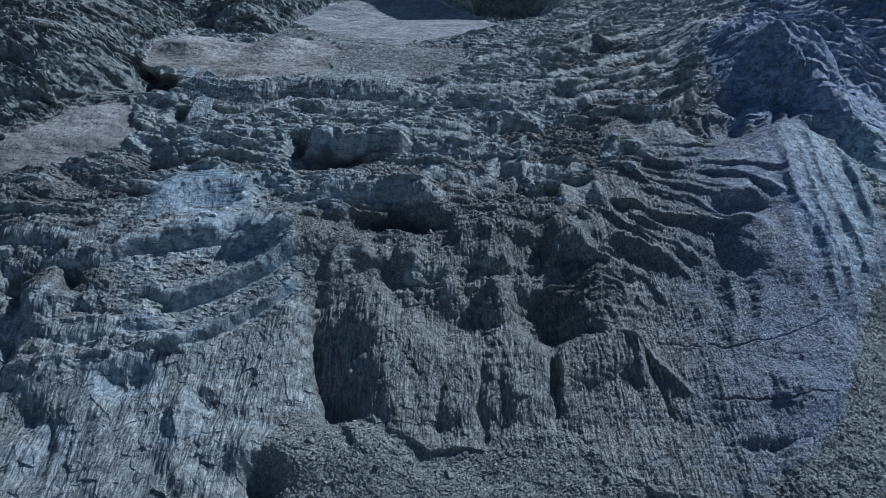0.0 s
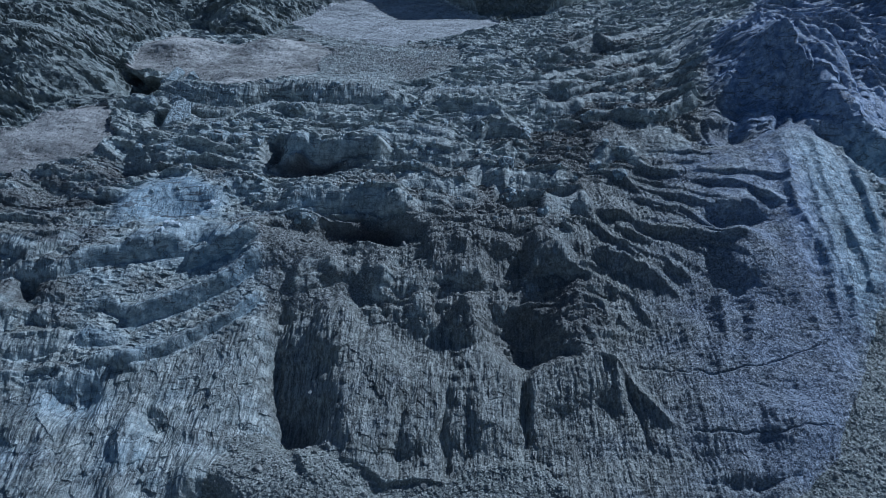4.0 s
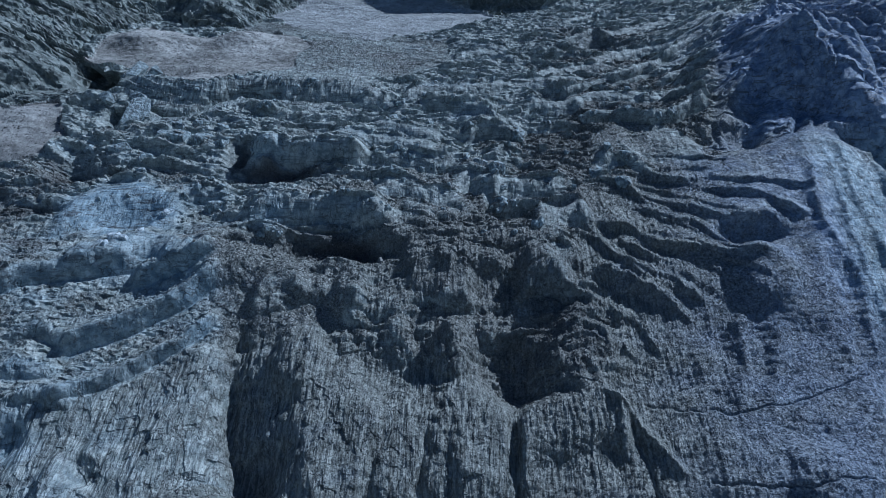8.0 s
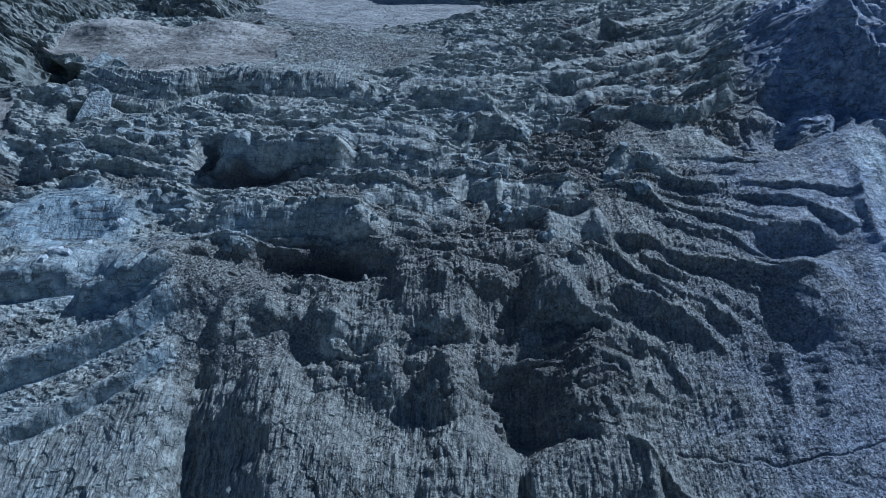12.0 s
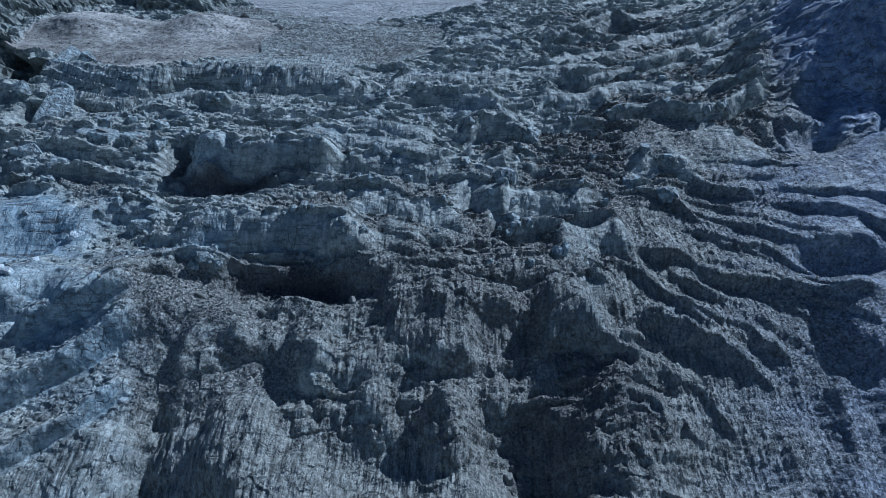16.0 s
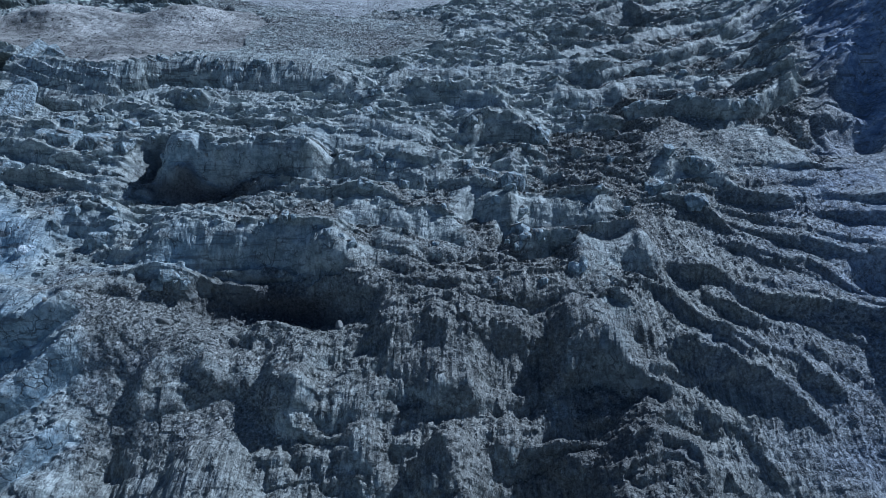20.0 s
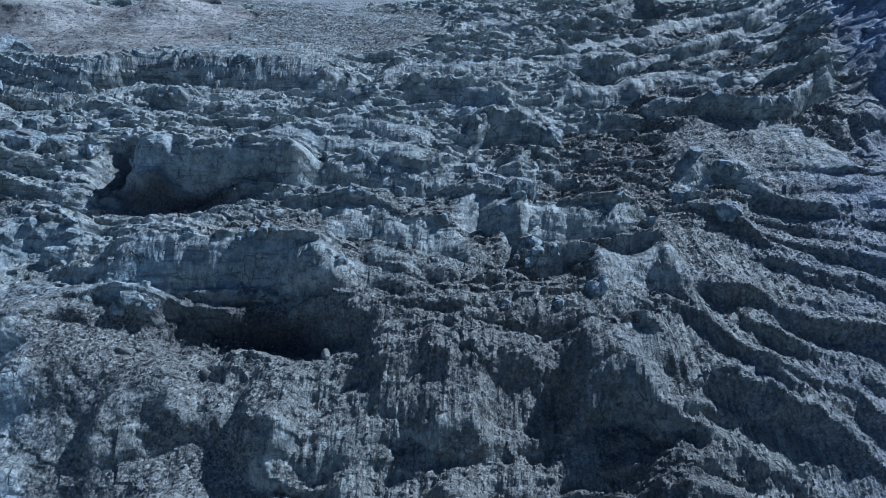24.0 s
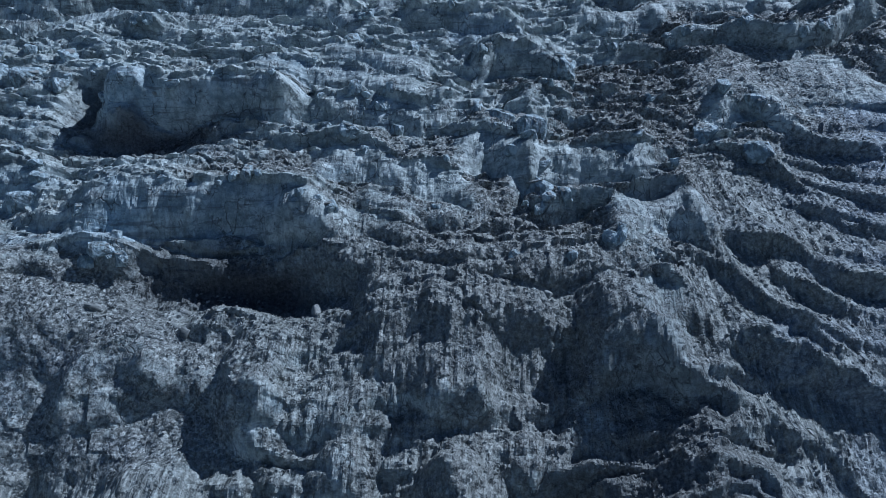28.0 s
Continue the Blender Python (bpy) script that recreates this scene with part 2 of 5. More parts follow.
ICE = make_ice()
ROCK = make_rock("rock", (0.12, 0.14, 0.137), (0.26, 0.295, 0.285), (0.42, 0.44, 0.42), (0.16, 0.45, 1.1), (0.9, 1.0, 0.7), 20.0, (0.85, 1.0, 1.0))
RUBBLE = make_rock("rubble", (0.145, 0.163, 0.153), (0.225, 0.245, 0.23), (0.46, 0.48, 0.46), (0.6, 1.3, 2.6), (0.2, 0.7, 0.9), spread_of=0.85, blotch=0.15)
SNOW = make_snow("gritty_snow", (0.62, 0.61, 0.58), (0.22, 0.218, 0.205), (0.68, 0.67, 0.64))
OLD_SNOW = make_snow("old_snow", (0.50, 0.495, 0.478), (0.26, 0.255, 0.243), (0.62, 0.61, 0.59))
FIRN = make_snow("firn", (0.66, 0.68, 0.69), (0.33, 0.345, 0.35), (0.66, 0.675, 0.68))
STONE = make_rock("boulder_stone", (0.16, 0.167, 0.16), (0.29, 0.295, 0.28), (0.42, 0.425, 0.41), (0.7, 1.8), (0.3, 0.4))


# ---- noise on arrays ----
def hashed(ix, iy, seed):
    h = ix.astype(np.int64).astype(np.uint32) * np.uint32(374761393) + iy.astype(np.int64).astype(np.uint32) * np.uint32(668265263)
    h = h + np.uint32((seed * 2654435761) & 0xFFFFFFFF)
    h = (h ^ (h >> np.uint32(13))) * np.uint32(1274126177)
    h = (h ^ (h >> np.uint32(15))) * np.uint32(2246822519)
    return h ^ (h >> np.uint32(16))


def grain(x, y, seed=0):
    """Gradient noise, about -1 to 1."""
    ix, iy = np.floor(x), np.floor(y)
    fx, fy = (x - ix).astype(np.float32), (y - iy).astype(np.float32)
    ux, uy = fx * fx * (3 - 2 * fx), fy * fy * (3 - 2 * fy)
    out = 0
    for dx in (0, 1):
        for dy in (0, 1):
            h = hashed(ix + dx, iy + dy, seed)
            gx = (h & np.uint32(0xFFFF)).astype(np.float32) / 32768 - 1
            gy = (h >> np.uint32(16)).astype(np.float32) / 32768 - 1
            w = (ux if dx else 1 - ux) * (uy if dy else 1 - uy)
            out = out + w * (gx * (fx - dx) + gy * (fy - dy))
    return out * 1.5


def fbm(x, y, seed, octaves=4, gain=0.5):
    total, amp = 0, 1.0
    for k in range(octaves):
        total = total + amp * grain(x * 2.03 ** k + 17.3 * k, y * 2.03 ** k - 9.1 * k, seed + k)
        amp *= gain
    return total


def ridged(x, y, seed, octaves=4, gain=0.55):
    total, amp = 0, 1.0
    for k in range(octaves):
        total = total + amp * (1 - 2 * np.abs(grain(x * 2.1 ** k + 5.7 * k, y * 2.1 ** k + 3.1 * k, seed + k)))
        amp *= gain
    return total


def billow(x, y, seed, octaves=4, gain=0.55):
    """Round swellings with sharp creases between them."""
    total, amp = 0, 1.0
    for k in range(octaves):
        total = total + amp * (2 * np.abs(grain(x * 2.1 ** k + 5.7 * k, y * 2.1 ** k + 3.1 * k, seed + k)) - 0.5)
        amp *= gain
    return total


def cells(x, y, seed):
    """Nearest and next cell distance, the cell's random number, and the way from its centre."""
    ix, iy = np.floor(x), np.floor(y)
    f1 = np.full(x.shape, 9.0, np.float32)
    f2, rnd, vx, vy = f1.copy(), f1 * 0, f1 * 0, f1 * 0
    for dx in (-1, 0, 1):
        for dy in (-1, 0, 1):
            h = hashed(ix + dx, iy + dy, seed)
            qx = (x - ix - dx).astype(np.float32) - ((h & np.uint32(0xFFF)).astype(np.float32) / 4096 * 0.9 + 0.05)
            qy = (y - iy - dy).astype(np.float32) - (((h >> np.uint32(12)) & np.uint32(0xFFF)).astype(np.float32) / 4096 * 0.9 + 0.05)
            r = np.sqrt(qx * qx + qy * qy)
            near = r < f1
            f2 = np.where(near, f1, np.minimum(f2, r))
            f1 = np.where(near, r, f1)
            rnd = np.where(near, (h >> np.uint32(20)).astype(np.float32) / 4096, rnd)
            vx, vy = np.where(near, qx, vx), np.where(near, qy, vy)
    return f1, f2, rnd, vx, vy


def broken(x, s, wide, high, seed, step=0.5, tilt=1.0):
    """Flat pieces, each at its own height and tilt."""
    f1, f2, rnd, vx, vy = cells(x / wide, s / high, seed)
    a, c = (rnd * 57.3) % 1.0, (rnd * 131.7) % 1.0
    return step * (rnd - 0.5) + tilt * ((a - 0.5) * vx * 2.2 + (c - 0.65) * vy * 2.0)


def smooth(a, lo, hi):
    v = np.clip((a - lo) / (hi - lo), 0, 1)
    return v * v * (3 - 2 * v)


# ---- the sheet: across (x), up the slope (s), out of it (d) ----
FOOT = Vector((0.0, 144.0, 0.0))
UP_SLOPE = Vector((0.0, math.cos(SLOPE), math.sin(SLOPE)))
OUT = Vector((0.0, -math.sin(SLOPE), math.cos(SLOPE)))
FINE_U, FINE_S = 1080, 1060


def stretched(fine, n, far):
    """Fine steps inside, a few growing ones out to the horizon on both sides."""
    grow = np.cumsum(1.42 ** np.arange(1, n + 1))
    grow = grow / grow[-1]
    return np.concatenate([(fine[0] - far * grow)[::-1], fine, fine[-1] + far * grow])


k = np.linspace(0, 1, FINE_S)
S_LINE = stretched(-34 + 362 * (0.42 * k + 0.58 * k ** 2.3), 14, 900.0)
U_LINE = stretched(np.linspace(-1, 1, FINE_U), 14, 5.0)
HALF = np.interp(S_LINE, [-200, -34, 60, 130, 266, 328, 900], [105, 105, 138, 172, 245, 275, 420])
X = (U_LINE[None, :] * HALF[:, None]).astype(np.float32)
S = np.repeat(S_LINE[:, None], X.shape[1], axis=1).astype(np.float32)


def base_out(x, s):
    """The glacier's large shape."""
    d = np.interp(s, [-60, -10, 0, 30, 45, 60, 100, 130, 150, 200, 236, 293, 330, 420, 900], [9, 3, 1.5, 2.5, 5, 6.5, 5.5, 1.5, -2, -14, -27, -50, -56, -40, 60])
    d = d + 8 * np.exp(-((x - 118) / 34) ** 2 - ((s - 95) / 45) ** 2) + 5 * np.exp(-((x - 95) / 30) ** 2 - ((s - 5) / 25) ** 2)
    d = d + 5 * np.exp(-((x + 104) / 35) ** 2 - ((s - 45) / 30) ** 2) + 3 * np.exp(-((x + 75) / 40) ** 2 - ((s - 10) / 30) ** 2)
    d = d + 17 * np.exp(-((x - 143) / 34) ** 2 - ((s - 160) / 34) ** 2) + 8 * np.exp(-((x + 150) / 22) ** 2 - ((s - 150) / 25) ** 2)
    d = d + 24 * np.exp(-((x - 170) / 48) ** 2) * np.clip((s - 150) / 90, 0, 1)
    # bulge beyond the right edge of view, added to shade the valley
    d = d + 26 * np.exp(-((x - 205) / 24) ** 2 - ((s - 185) / 45) ** 2)
    return d


WARP_X = 2.2 * grain(X / 7, S / 7, 11) + 0.9 * grain(X / 2.2, S / 2.2, 12)
WARP_S = 2.2 * grain(X / 7, S / 7, 13) + 0.9 * grain(X / 2.2, S / 2.2, 14)


def region(outline, soft=2.0, ragged=1.0):
    """How far each point of the sheet lies inside an outline, 0 to 1 over a soft rim."""
    pts = np.array(outline, np.float32)
    px, ps = X + ragged * WARP_X, S + ragged * WARP_S
    inside = np.zeros(X.shape, bool)
    near = np.full(X.shape, 1e9, np.float32)
    for (x0, s0), (x1, s1) in zip(pts, np.roll(pts, -1, axis=0)):
        cross = (s0 > ps) != (s1 > ps)
        inside ^= cross & (px < (x1 - x0) * (ps - s0) / (s1 - s0 + 1e-9) + x0)
        w = np.clip(((px - x0) * (x1 - x0) + (ps - s0) * (s1 - s0)) / ((x1 - x0) ** 2 + (s1 - s0) ** 2 + 1e-9), 0, 1)
        near = np.minimum(near, (px - x0 - w * (x1 - x0)) ** 2 + (ps - s0 - w * (s1 - s0)) ** 2)
    dist = np.sqrt(near) * np.where(inside, 1, -1)
    return smooth(dist, -soft, soft)


D = base_out(X, S).astype(np.float32)
BLUE = np.zeros_like(D)
DIRT = np.zeros_like(D)
QUIET = np.zeros_like(D)
GRAVEL_SHADE = np.zeros_like(D)
UNDER = np.zeros_like(D)
FACE = np.zeros_like(D)


def window(x0, x1, s0, s1):
    r0, r1 = np.searchsorted(S_LINE, [s0, s1])
    u = np.array([x0, x0, x1, x1]) / np.array([HALF[r0], HALF[min(r1, len(HALF) - 1)]] * 2)
    c0, c1 = np.searchsorted(U_LINE, [u.min(), u.max()])
    return slice(max(r0, 0), r1 + 1), slice(max(c0, 0), c1 + 1)


def ledge(line, h, up=5.0, down=0.9, end=2.5, rag=0.5, wall=0.0):
    """A step across the slope: a steep face on its lower side, a back that falls away up the slope."""
    pts = np.array(sorted(line), np.float32)
    w = window(pts[0, 0] - 3 * end, pts[-1, 0] + 3 * end, pts[:, 1].min() - 2 * down - h - 4, pts[:, 1].max() + 4 * up)
    x, s = X[w], S[w]
    q = s + rag * WARP_S[w] - np.interp(x, pts[:, 0], pts[:, 1])
    down = (1.9 - 0.9 * wall) * down + 0.4 * h * (1 - wall)
    rise = np.clip(1 + q / down, 0, 1)
    v = np.where(q < 0, 1 - (1 - rise) ** (2.3 - wall), np.exp(-(np.maximum(q, 0) / up) ** 1.6))
    ends = smooth(x, pts[0, 0] - end, pts[0, 0] + end) * (1 - smooth(x, pts[-1, 0] - end, pts[-1, 0] + end))
    D[w] += 0.85 * h * v * ends
    face = ends * smooth(q, -down - 1.5, -down) * (1 - smooth(q, 0.0, 1.2))
    QUIET[w] = np.maximum(QUIET[w], 0.35 * face)
    FACE[w] = np.maximum(FACE[w], face * min(1.0, h / 3))


def fold(line, h, up=4.0, end=3.0):
    """A rounded fold across the slope: a long back above, a short undercut brow below."""
    pts = np.array(sorted(line), np.float32)
    w = window(pts[0, 0] - 3 * end, pts[-1, 0] + 3 * end, pts[:, 1].min() - 2 * h - 3, pts[:, 1].max() + 4 * up)
    x, s = X[w], S[w]
    q = s + 0.7 * WARP_S[w] - np.interp(x, pts[:, 0], pts[:, 1])
    v = np.where(q < 0, np.exp(-(np.minimum(q, 0) / (0.42 * h)) ** 2), np.exp(-(np.maximum(q, 0) / (1.15 * up)) ** 1.4))
    ends = smooth(x, pts[0, 0] - end, pts[0, 0] + end) * (1 - smooth(x, pts[-1, 0] - end, pts[-1, 0] + end))
    D[w] += 0.62 * h * v * ends * np.clip(0.9 + 1.1 * grain(x / 8, s * 0 + pts[0, 1], 63), 0.35, 1.5)
    BLUE[w] += 0.1 * ends * np.exp(-((q + 0.5 * h) / h) ** 2)


def trench(line, h, width, power=2.0, rag=0.4):
    """A crack or furrow along a line."""
    pts = np.array(line, np.float32)
    w = window(pts[:, 0].min() - 4 * width, pts[:, 0].max() + 4 * width, pts[:, 1].min() - 4 * width, pts[:, 1].max() + 4 * width)
    x, s = X[w] + rag * WARP_X[w], S[w] + rag * WARP_S[w]
    near = np.full(x.shape, 1e9, np.float32)
    for (x0, s0), (x1, s1) in zip(pts[:-1], pts[1:]):
        k = np.clip(((x - x0) * (x1 - x0) + (s - s0) * (s1 - s0)) / ((x1 - x0) ** 2 + (s1 - s0) ** 2 + 1e-9), 0, 1)
        near = np.minimum(near, (x - x0 - k * (x1 - x0)) ** 2 + (s - s0 - k * (s1 - s0)) ** 2)
    D[w] += h * np.exp(-(np.sqrt(near) / width) ** power)


def rib(line, h, left=2.0, right=2.0, end=3.0, rag=0.4, power=1.6):
    """A rib (or, with h below 0, a gully) that runs up the slope."""
    pts = np.array(sorted(line, key=lambda p: p[1]), np.float32)
    w = window(pts[:, 0].min() - 4 * left, pts[:, 0].max() + 4 * right, pts[0, 1] - 3 * end, pts[-1, 1] + 3 * end)
    x, s = X[w], S[w]
    q = x + rag * WARP_X[w] - np.interp(s, pts[:, 1], pts[:, 0])
    v = np.exp(-(np.abs(q) / np.where(q < 0, left, right)) ** power)
    D[w] += h * v * smooth(s, pts[0, 1] - end, pts[0, 1] + end) * (1 - smooth(s, pts[-1, 1] - end, pts[-1, 1] + end))


def mound(at, rx, rs, h, power=2.0, rag=0.6, turn=0.0, under=0.0):
    """A bulge, or with h below 0 a hollow, which may reach in under its upper rim."""
    (cx, cs), = at
    reach = 2.2 * max(rx, rs)
    w = window(cx - reach, cx + reach, cs - reach, cs + reach)
    a, b = X[w] + rag * WARP_X[w] - cx, S[w] + rag * WARP_S[w] - cs
    c, n = math.cos(radians(turn)), math.sin(radians(turn))
    v = np.exp(-(((a * c + b * n) / rx) ** 2 + ((b * c - a * n) / rs) ** 2) ** (power / 2))
    D[w] += h * v
    UNDER[w] += under * v
    QUIET[w] = np.maximum(QUIET[w], (0.5 if h < 0 else 0.35) * v)


def tint(field, at, rx, rs, amount, rag=1.0):
    (cx, cs), = at
    reach = 2.2 * max(rx, rs)
    w = window(cx - reach, cx + reach, cs - reach, cs + reach)
    a, b = X[w] + rag * WARP_X[w] - cx, S[w] + rag * WARP_S[w] - cs
    field[w] += amount * np.exp(-((a / rx) ** 2 + (b / rs) ** 2) ** 1.5)


# regions of the sheet
rock_left = region([(-725.1, 673.3), (-246.7, 101.2), (-153.1, 106.2), (-134, 126.7), (-117.5, 133.9), (-111.5, 141), (-124.2, 167.8), (-137.2, 186.5), (-137.9, 227.1), (-131.7, 249.4), (-109.4, 227.1), (-86.6, 227.1), (-80.1, 249.4), (-89.1, 278), (-77.9, 304.4), (-53.3, 342.2), (-47.4, 673.3)], 1.0)
rock_top = region([(9, 673.3), (5.7, 318.9), (16.1, 308), (33.2, 260.8), (60.8, 300.6), (80.2, 317.5), (94.9, 345.8), (157.9, 587.4)], 1.0)
rise_left = region([(-725.1, 673.3), (-256.6, 112.6), (-158.3, 116.7), (-136.6, 134.2), (-121.9, 146.4), (-137.2, 186.5), (-137.9, 227.1), (-131.7, 249.4), (-109.4, 227.1), (-86.6, 227.1), (-80.1, 249.4), (-89.1, 278), (-77.9, 304.4), (-53.3, 342.2), (-47.4, 673.3)], 45.0)
snow_low = region([(-159.1, 95.4), (-152.4, 107.9), (-133.8, 126.1), (-118, 133.8), (-108.7, 112.5), (-108.9, 100.2), (-122.3, 93), (-133.4, 88.5), (-152.8, 83)], 0.5, 0.7)
snow_bank = region([(-125.1, 164.6), (-130.1, 182.9), (-133.8, 209.4), (-131, 233.4), (-106.5, 204.6), (-94.9, 198.3), (-86.3, 198.4), (-84.4, 217.4), (-67.5, 208), (-54, 204), (-46, 194), (-50, 178), (-46, 166), (-52, 157.7), (-58.5, 151.6), (-67.3, 145.5), (-77.1, 143.2), (-85.9, 147.5), (-95.6, 157.6), (-107.2, 165.3), (-116.2, 167.9)], 0.5, 0.5)
bank_wall = region([(-94, 155), (-84.7, 145.3), (-76, 141.1), (-66.3, 143.4), (-57.5, 149.2), (-50.2, 155.1), (-38.3, 159.2), (-24.2, 164), (-14.5, 161.8), (-14.1, 144.4), (-19.7, 136.1), (-26.8, 129), (-35.2, 130), (-44, 131.8), (-52.9, 133.6), (-60.6, 131.6), (-66.9, 125.7), (-73.7, 118.3), (-81.5, 121.5), (-92.9, 128.9), (-101.5, 143.2), (-105.4, 162.6)], 1.5, 0.5)
snow_high = region([(-89.1, 278), (-78.1, 305.8), (-66.4, 326.5), (-31.5, 350.3), (-8.8, 334.2), (5.6, 311.6), (25.4, 285.9), (33.2, 260.8), (19.1, 233.4), (-1.1, 215.1), (-22, 199.1), (-39.6, 215.1), (-65, 233.4)], 0.5, 0.7)
dome = region([(87.2, 103.2), (97.7, 141.1), (110, 170.7), (133.1, 202.9), (156.4, 246.1), (239.9, 378.3), (480.7, 385.1), (205.1, 62.3), (133.9, 74.4), (130, 91.6), (124.2, 104.9), (116.2, 113), (98.1, 103.5)], 3.0)
dome_top = region([(135.4, 208.6), (239.9, 378.3), (480.7, 385.1), (224.3, 88.8), (158.3, 120.4), (150.3, 139), (141.2, 150.7), (129.7, 158.8), (121.9, 169.7)], 4.0)
tongue = region([(44.2, 57.8), (50.4, 85.9), (75.1, 98.9), (97.5, 101.7), (115.4, 111.1), (126.3, 105.1), (128.4, 83.4), (128.7, 58.7), (128.6, 44.1), (116.6, 37.1), (109.8, 24.5), (100, 11.6), (94.4, -0.4), (83.5, -8.6), (69.5, -17.1), (62, -18.2), (45.9, -14.1), (29.1, -0.9), (29.6, 21.1), (47.4, 26.2), (54.4, 31.5), (50.5, 45.7)], 4.0)
front = region([(-38, 38.1), (-25.7, 40.1), (-3.7, 31.6), (14.7, 31.7), (28.8, 21.1), (29.1, -0.9), (45.9, -14.1), (17.9, -5.5), (2.1, -5.5), (-11.2, -2.5), (-25.1, 3.3), (-31.1, 7.7)], 2.5)
promontory = region([(-54.8, 62.2), (-52.4, 67.6), (-43, 70.6), (-37.3, 66.3), (-32.1, 63), (-24.9, 58.4), (-13.6, 55.8), (-8.1, 50.3), (-11.4, 40.2), (-20.1, 38.8), (-35.8, 34.8), (-41.6, 44.2), (-43.9, 56.4)], 3.0)
left_slope = region([(-149.4, 5), (-107.7, 6.8), (-82.4, 15.2), (-65.7, 20.7), (-46.1, 30.8), (-37.2, 38.1), (-29.7, 7.7), (-26.5, 3.3), (-38.6, 3), (-43.5, -11.7), (-42.8, -20.8), (-51.5, -42.7), (-115.5, -42.7)], 4.0)
left_slope = np.maximum(left_slope, promontory)
rubble = np.maximum(region([(-45.8, -32.4), (-42.8, -20.8), (-42.9, -11.7), (-38.5, 2.2), (-30.7, 4.7), (-25.2, 4), (-16.7, -0.2), (-11.2, -3.3), (-3.1, -7), (9.9, -6.2), (19.5, -2.4), (26.9, -1.6), (33.6, -5.5), (41.2, -12.7), (46.2, -18), (61.9, -18.5), (69.5, -17.1), (83.5, -8.6), (93.4, -1.1), (100, 11.6), (108.9, 22.6), (116.6, 37.1), (128.6, 44.1), (185.3, 57.8), (150.9, -42.7), (35.7, -60.1)], 0.6, 0.6),
                    (1 - smooth(S, -36, -28)))
rock = np.maximum(np.maximum(rock_left, rock_top), smooth(S, 332, 350))
snow = np.maximum(np.maximum(snow_low, snow_bank), snow_high)
calm = np.clip(np.maximum.reduce([rock, snow, rubble, dome, tongue, front, left_slope]), 0, 1)
fall = 1 - calm

# large forms
# snow bank, the wall under its edge, the cave at its corner
ledge([(-102.1, 148.4), (-91.6, 145.4), (-82.3, 141.7), (-71.6, 140.4), (-64.3, 143.7), (-55.0, 146.4), (-39.7, 144.2), (-26.2, 142.4), (-14.3, 139.5)], 5.0, 14, 7.5, 9, 0.6, 1)
trench([(-94.0, 135.5), (-80.7, 126.2), (-72.6, 126.4), (-67.5, 134.0), (-59.9, 140.2), (-46.3, 138.6)], -2.5, 1.3)
mound([(-114.1, 150.7)], 8.5, 7.5, -22, 6, 0.3, 0.0, 16.0)
mound([(-122.6, 159.3)], 4.5, 5, -10, 5, 0.3, 0.0, 6.0)
mound([(-96.1, 123.2)], 4, 4.5, -8, 4, 0.3, 0.0, 6.0)
mound([(-115.5, 196.7)], 19, 12, 5.5, 2, 0.6)
mound([(-72.6, 196.8)], 14, 10, 4.5, 2, 0.6)
mound([(-88.3, 156.0)], 16, 5, -2.5, 2, 0.4)
mound([(-84.3, 163.6)], 9, 4, 1.2, 2, 1.2)
# block above the hollow
ledge([(-45.2, 103.4), (-37.7, 101.7), (-31.0, 100.6), (-25.7, 102.1), (-18.7, 101.4), (-12.6, 99.1)], 7, 8, 4.5, 2.5, 0.5, 1)
mound([(-37.1, 92.3)], 14, 5.0, -3.6, 3, 0.3)
mound([(-49.3, 102.3)], 4, 6, -5, 3, 0.3)
mound([(-40.0, 97.9)], 4.4, 4.2, 4.4, 3, 0.3)
# the long wall and the dark hollow under it
ledge([(-40, 75.9), (-34.3, 78), (-26.6, 78.5), (-16.2, 78.3), (-8.2, 76.9), (-2.8, 73.9)], 6.0, 8, 3.5, 4, 0.6, 0.5)
mound([(-19.7, 62.3)], 14, 4.5, -3.2, 3, 0.4)
mound([(-4.7, 62.7)], 7, 4, -3, 3, 0.4)
mound([(-32.8, 68)], 4, 3.5, 3, 3)
# debris-topped promontory and the ledges round it
mound([(-41.5, 60)], 14, 9, 4.5, 3, 0.5)
ledge([(-51.6, 58), (-49.1, 62.9), (-40.2, 66), (-36.4, 64.7)], 2, 5, 1.2)
ledge([(-32, 48.8), (-30.1, 52.2), (-26.4, 53.8), (-23.4, 52.7), (-20.6, 51.3)], 2.2, 5, 2.2, 2.5, 0.5, 0.4)
ledge([(-33, 47.3), (-28.4, 47.6), (-24.8, 48.9), (-21.2, 50.7), (-17.8, 51.1), (-14.2, 49.9)], 2.2, 5, 1.5)
mound([(-9.4, 51.5)], 4.5, 6.5, 3.5, 4)
mound([(-8.5, 46)], 4.0, 4, 2, 3)
mound([(-16.2, 58.5)], 8, 2.5, 1.5, 3)
# left: blue face and the stepped ribbons
ledge([(-88.7, 74.7), (-84.4, 76.5), (-79.4, 79.7), (-73.6, 81.5), (-65.5, 81.4), (-59, 80.2)], 3.5, 6, 6.0, 3, 0.3, 0.2)
ledge([(-59.7, 83.9), (-51.8, 84.8), (-46.7, 81.4)], 2.5, 5, 2.0)
mound([(-72.4, 73)], 10, 5, -1.5, 3)
ledge([(-77.8, 58.8), (-72.2, 59.4), (-68.5, 61.5), (-64.1, 65.4), (-58.9, 64.7), (-53.1, 62.1)], 3, 5, 3.5)
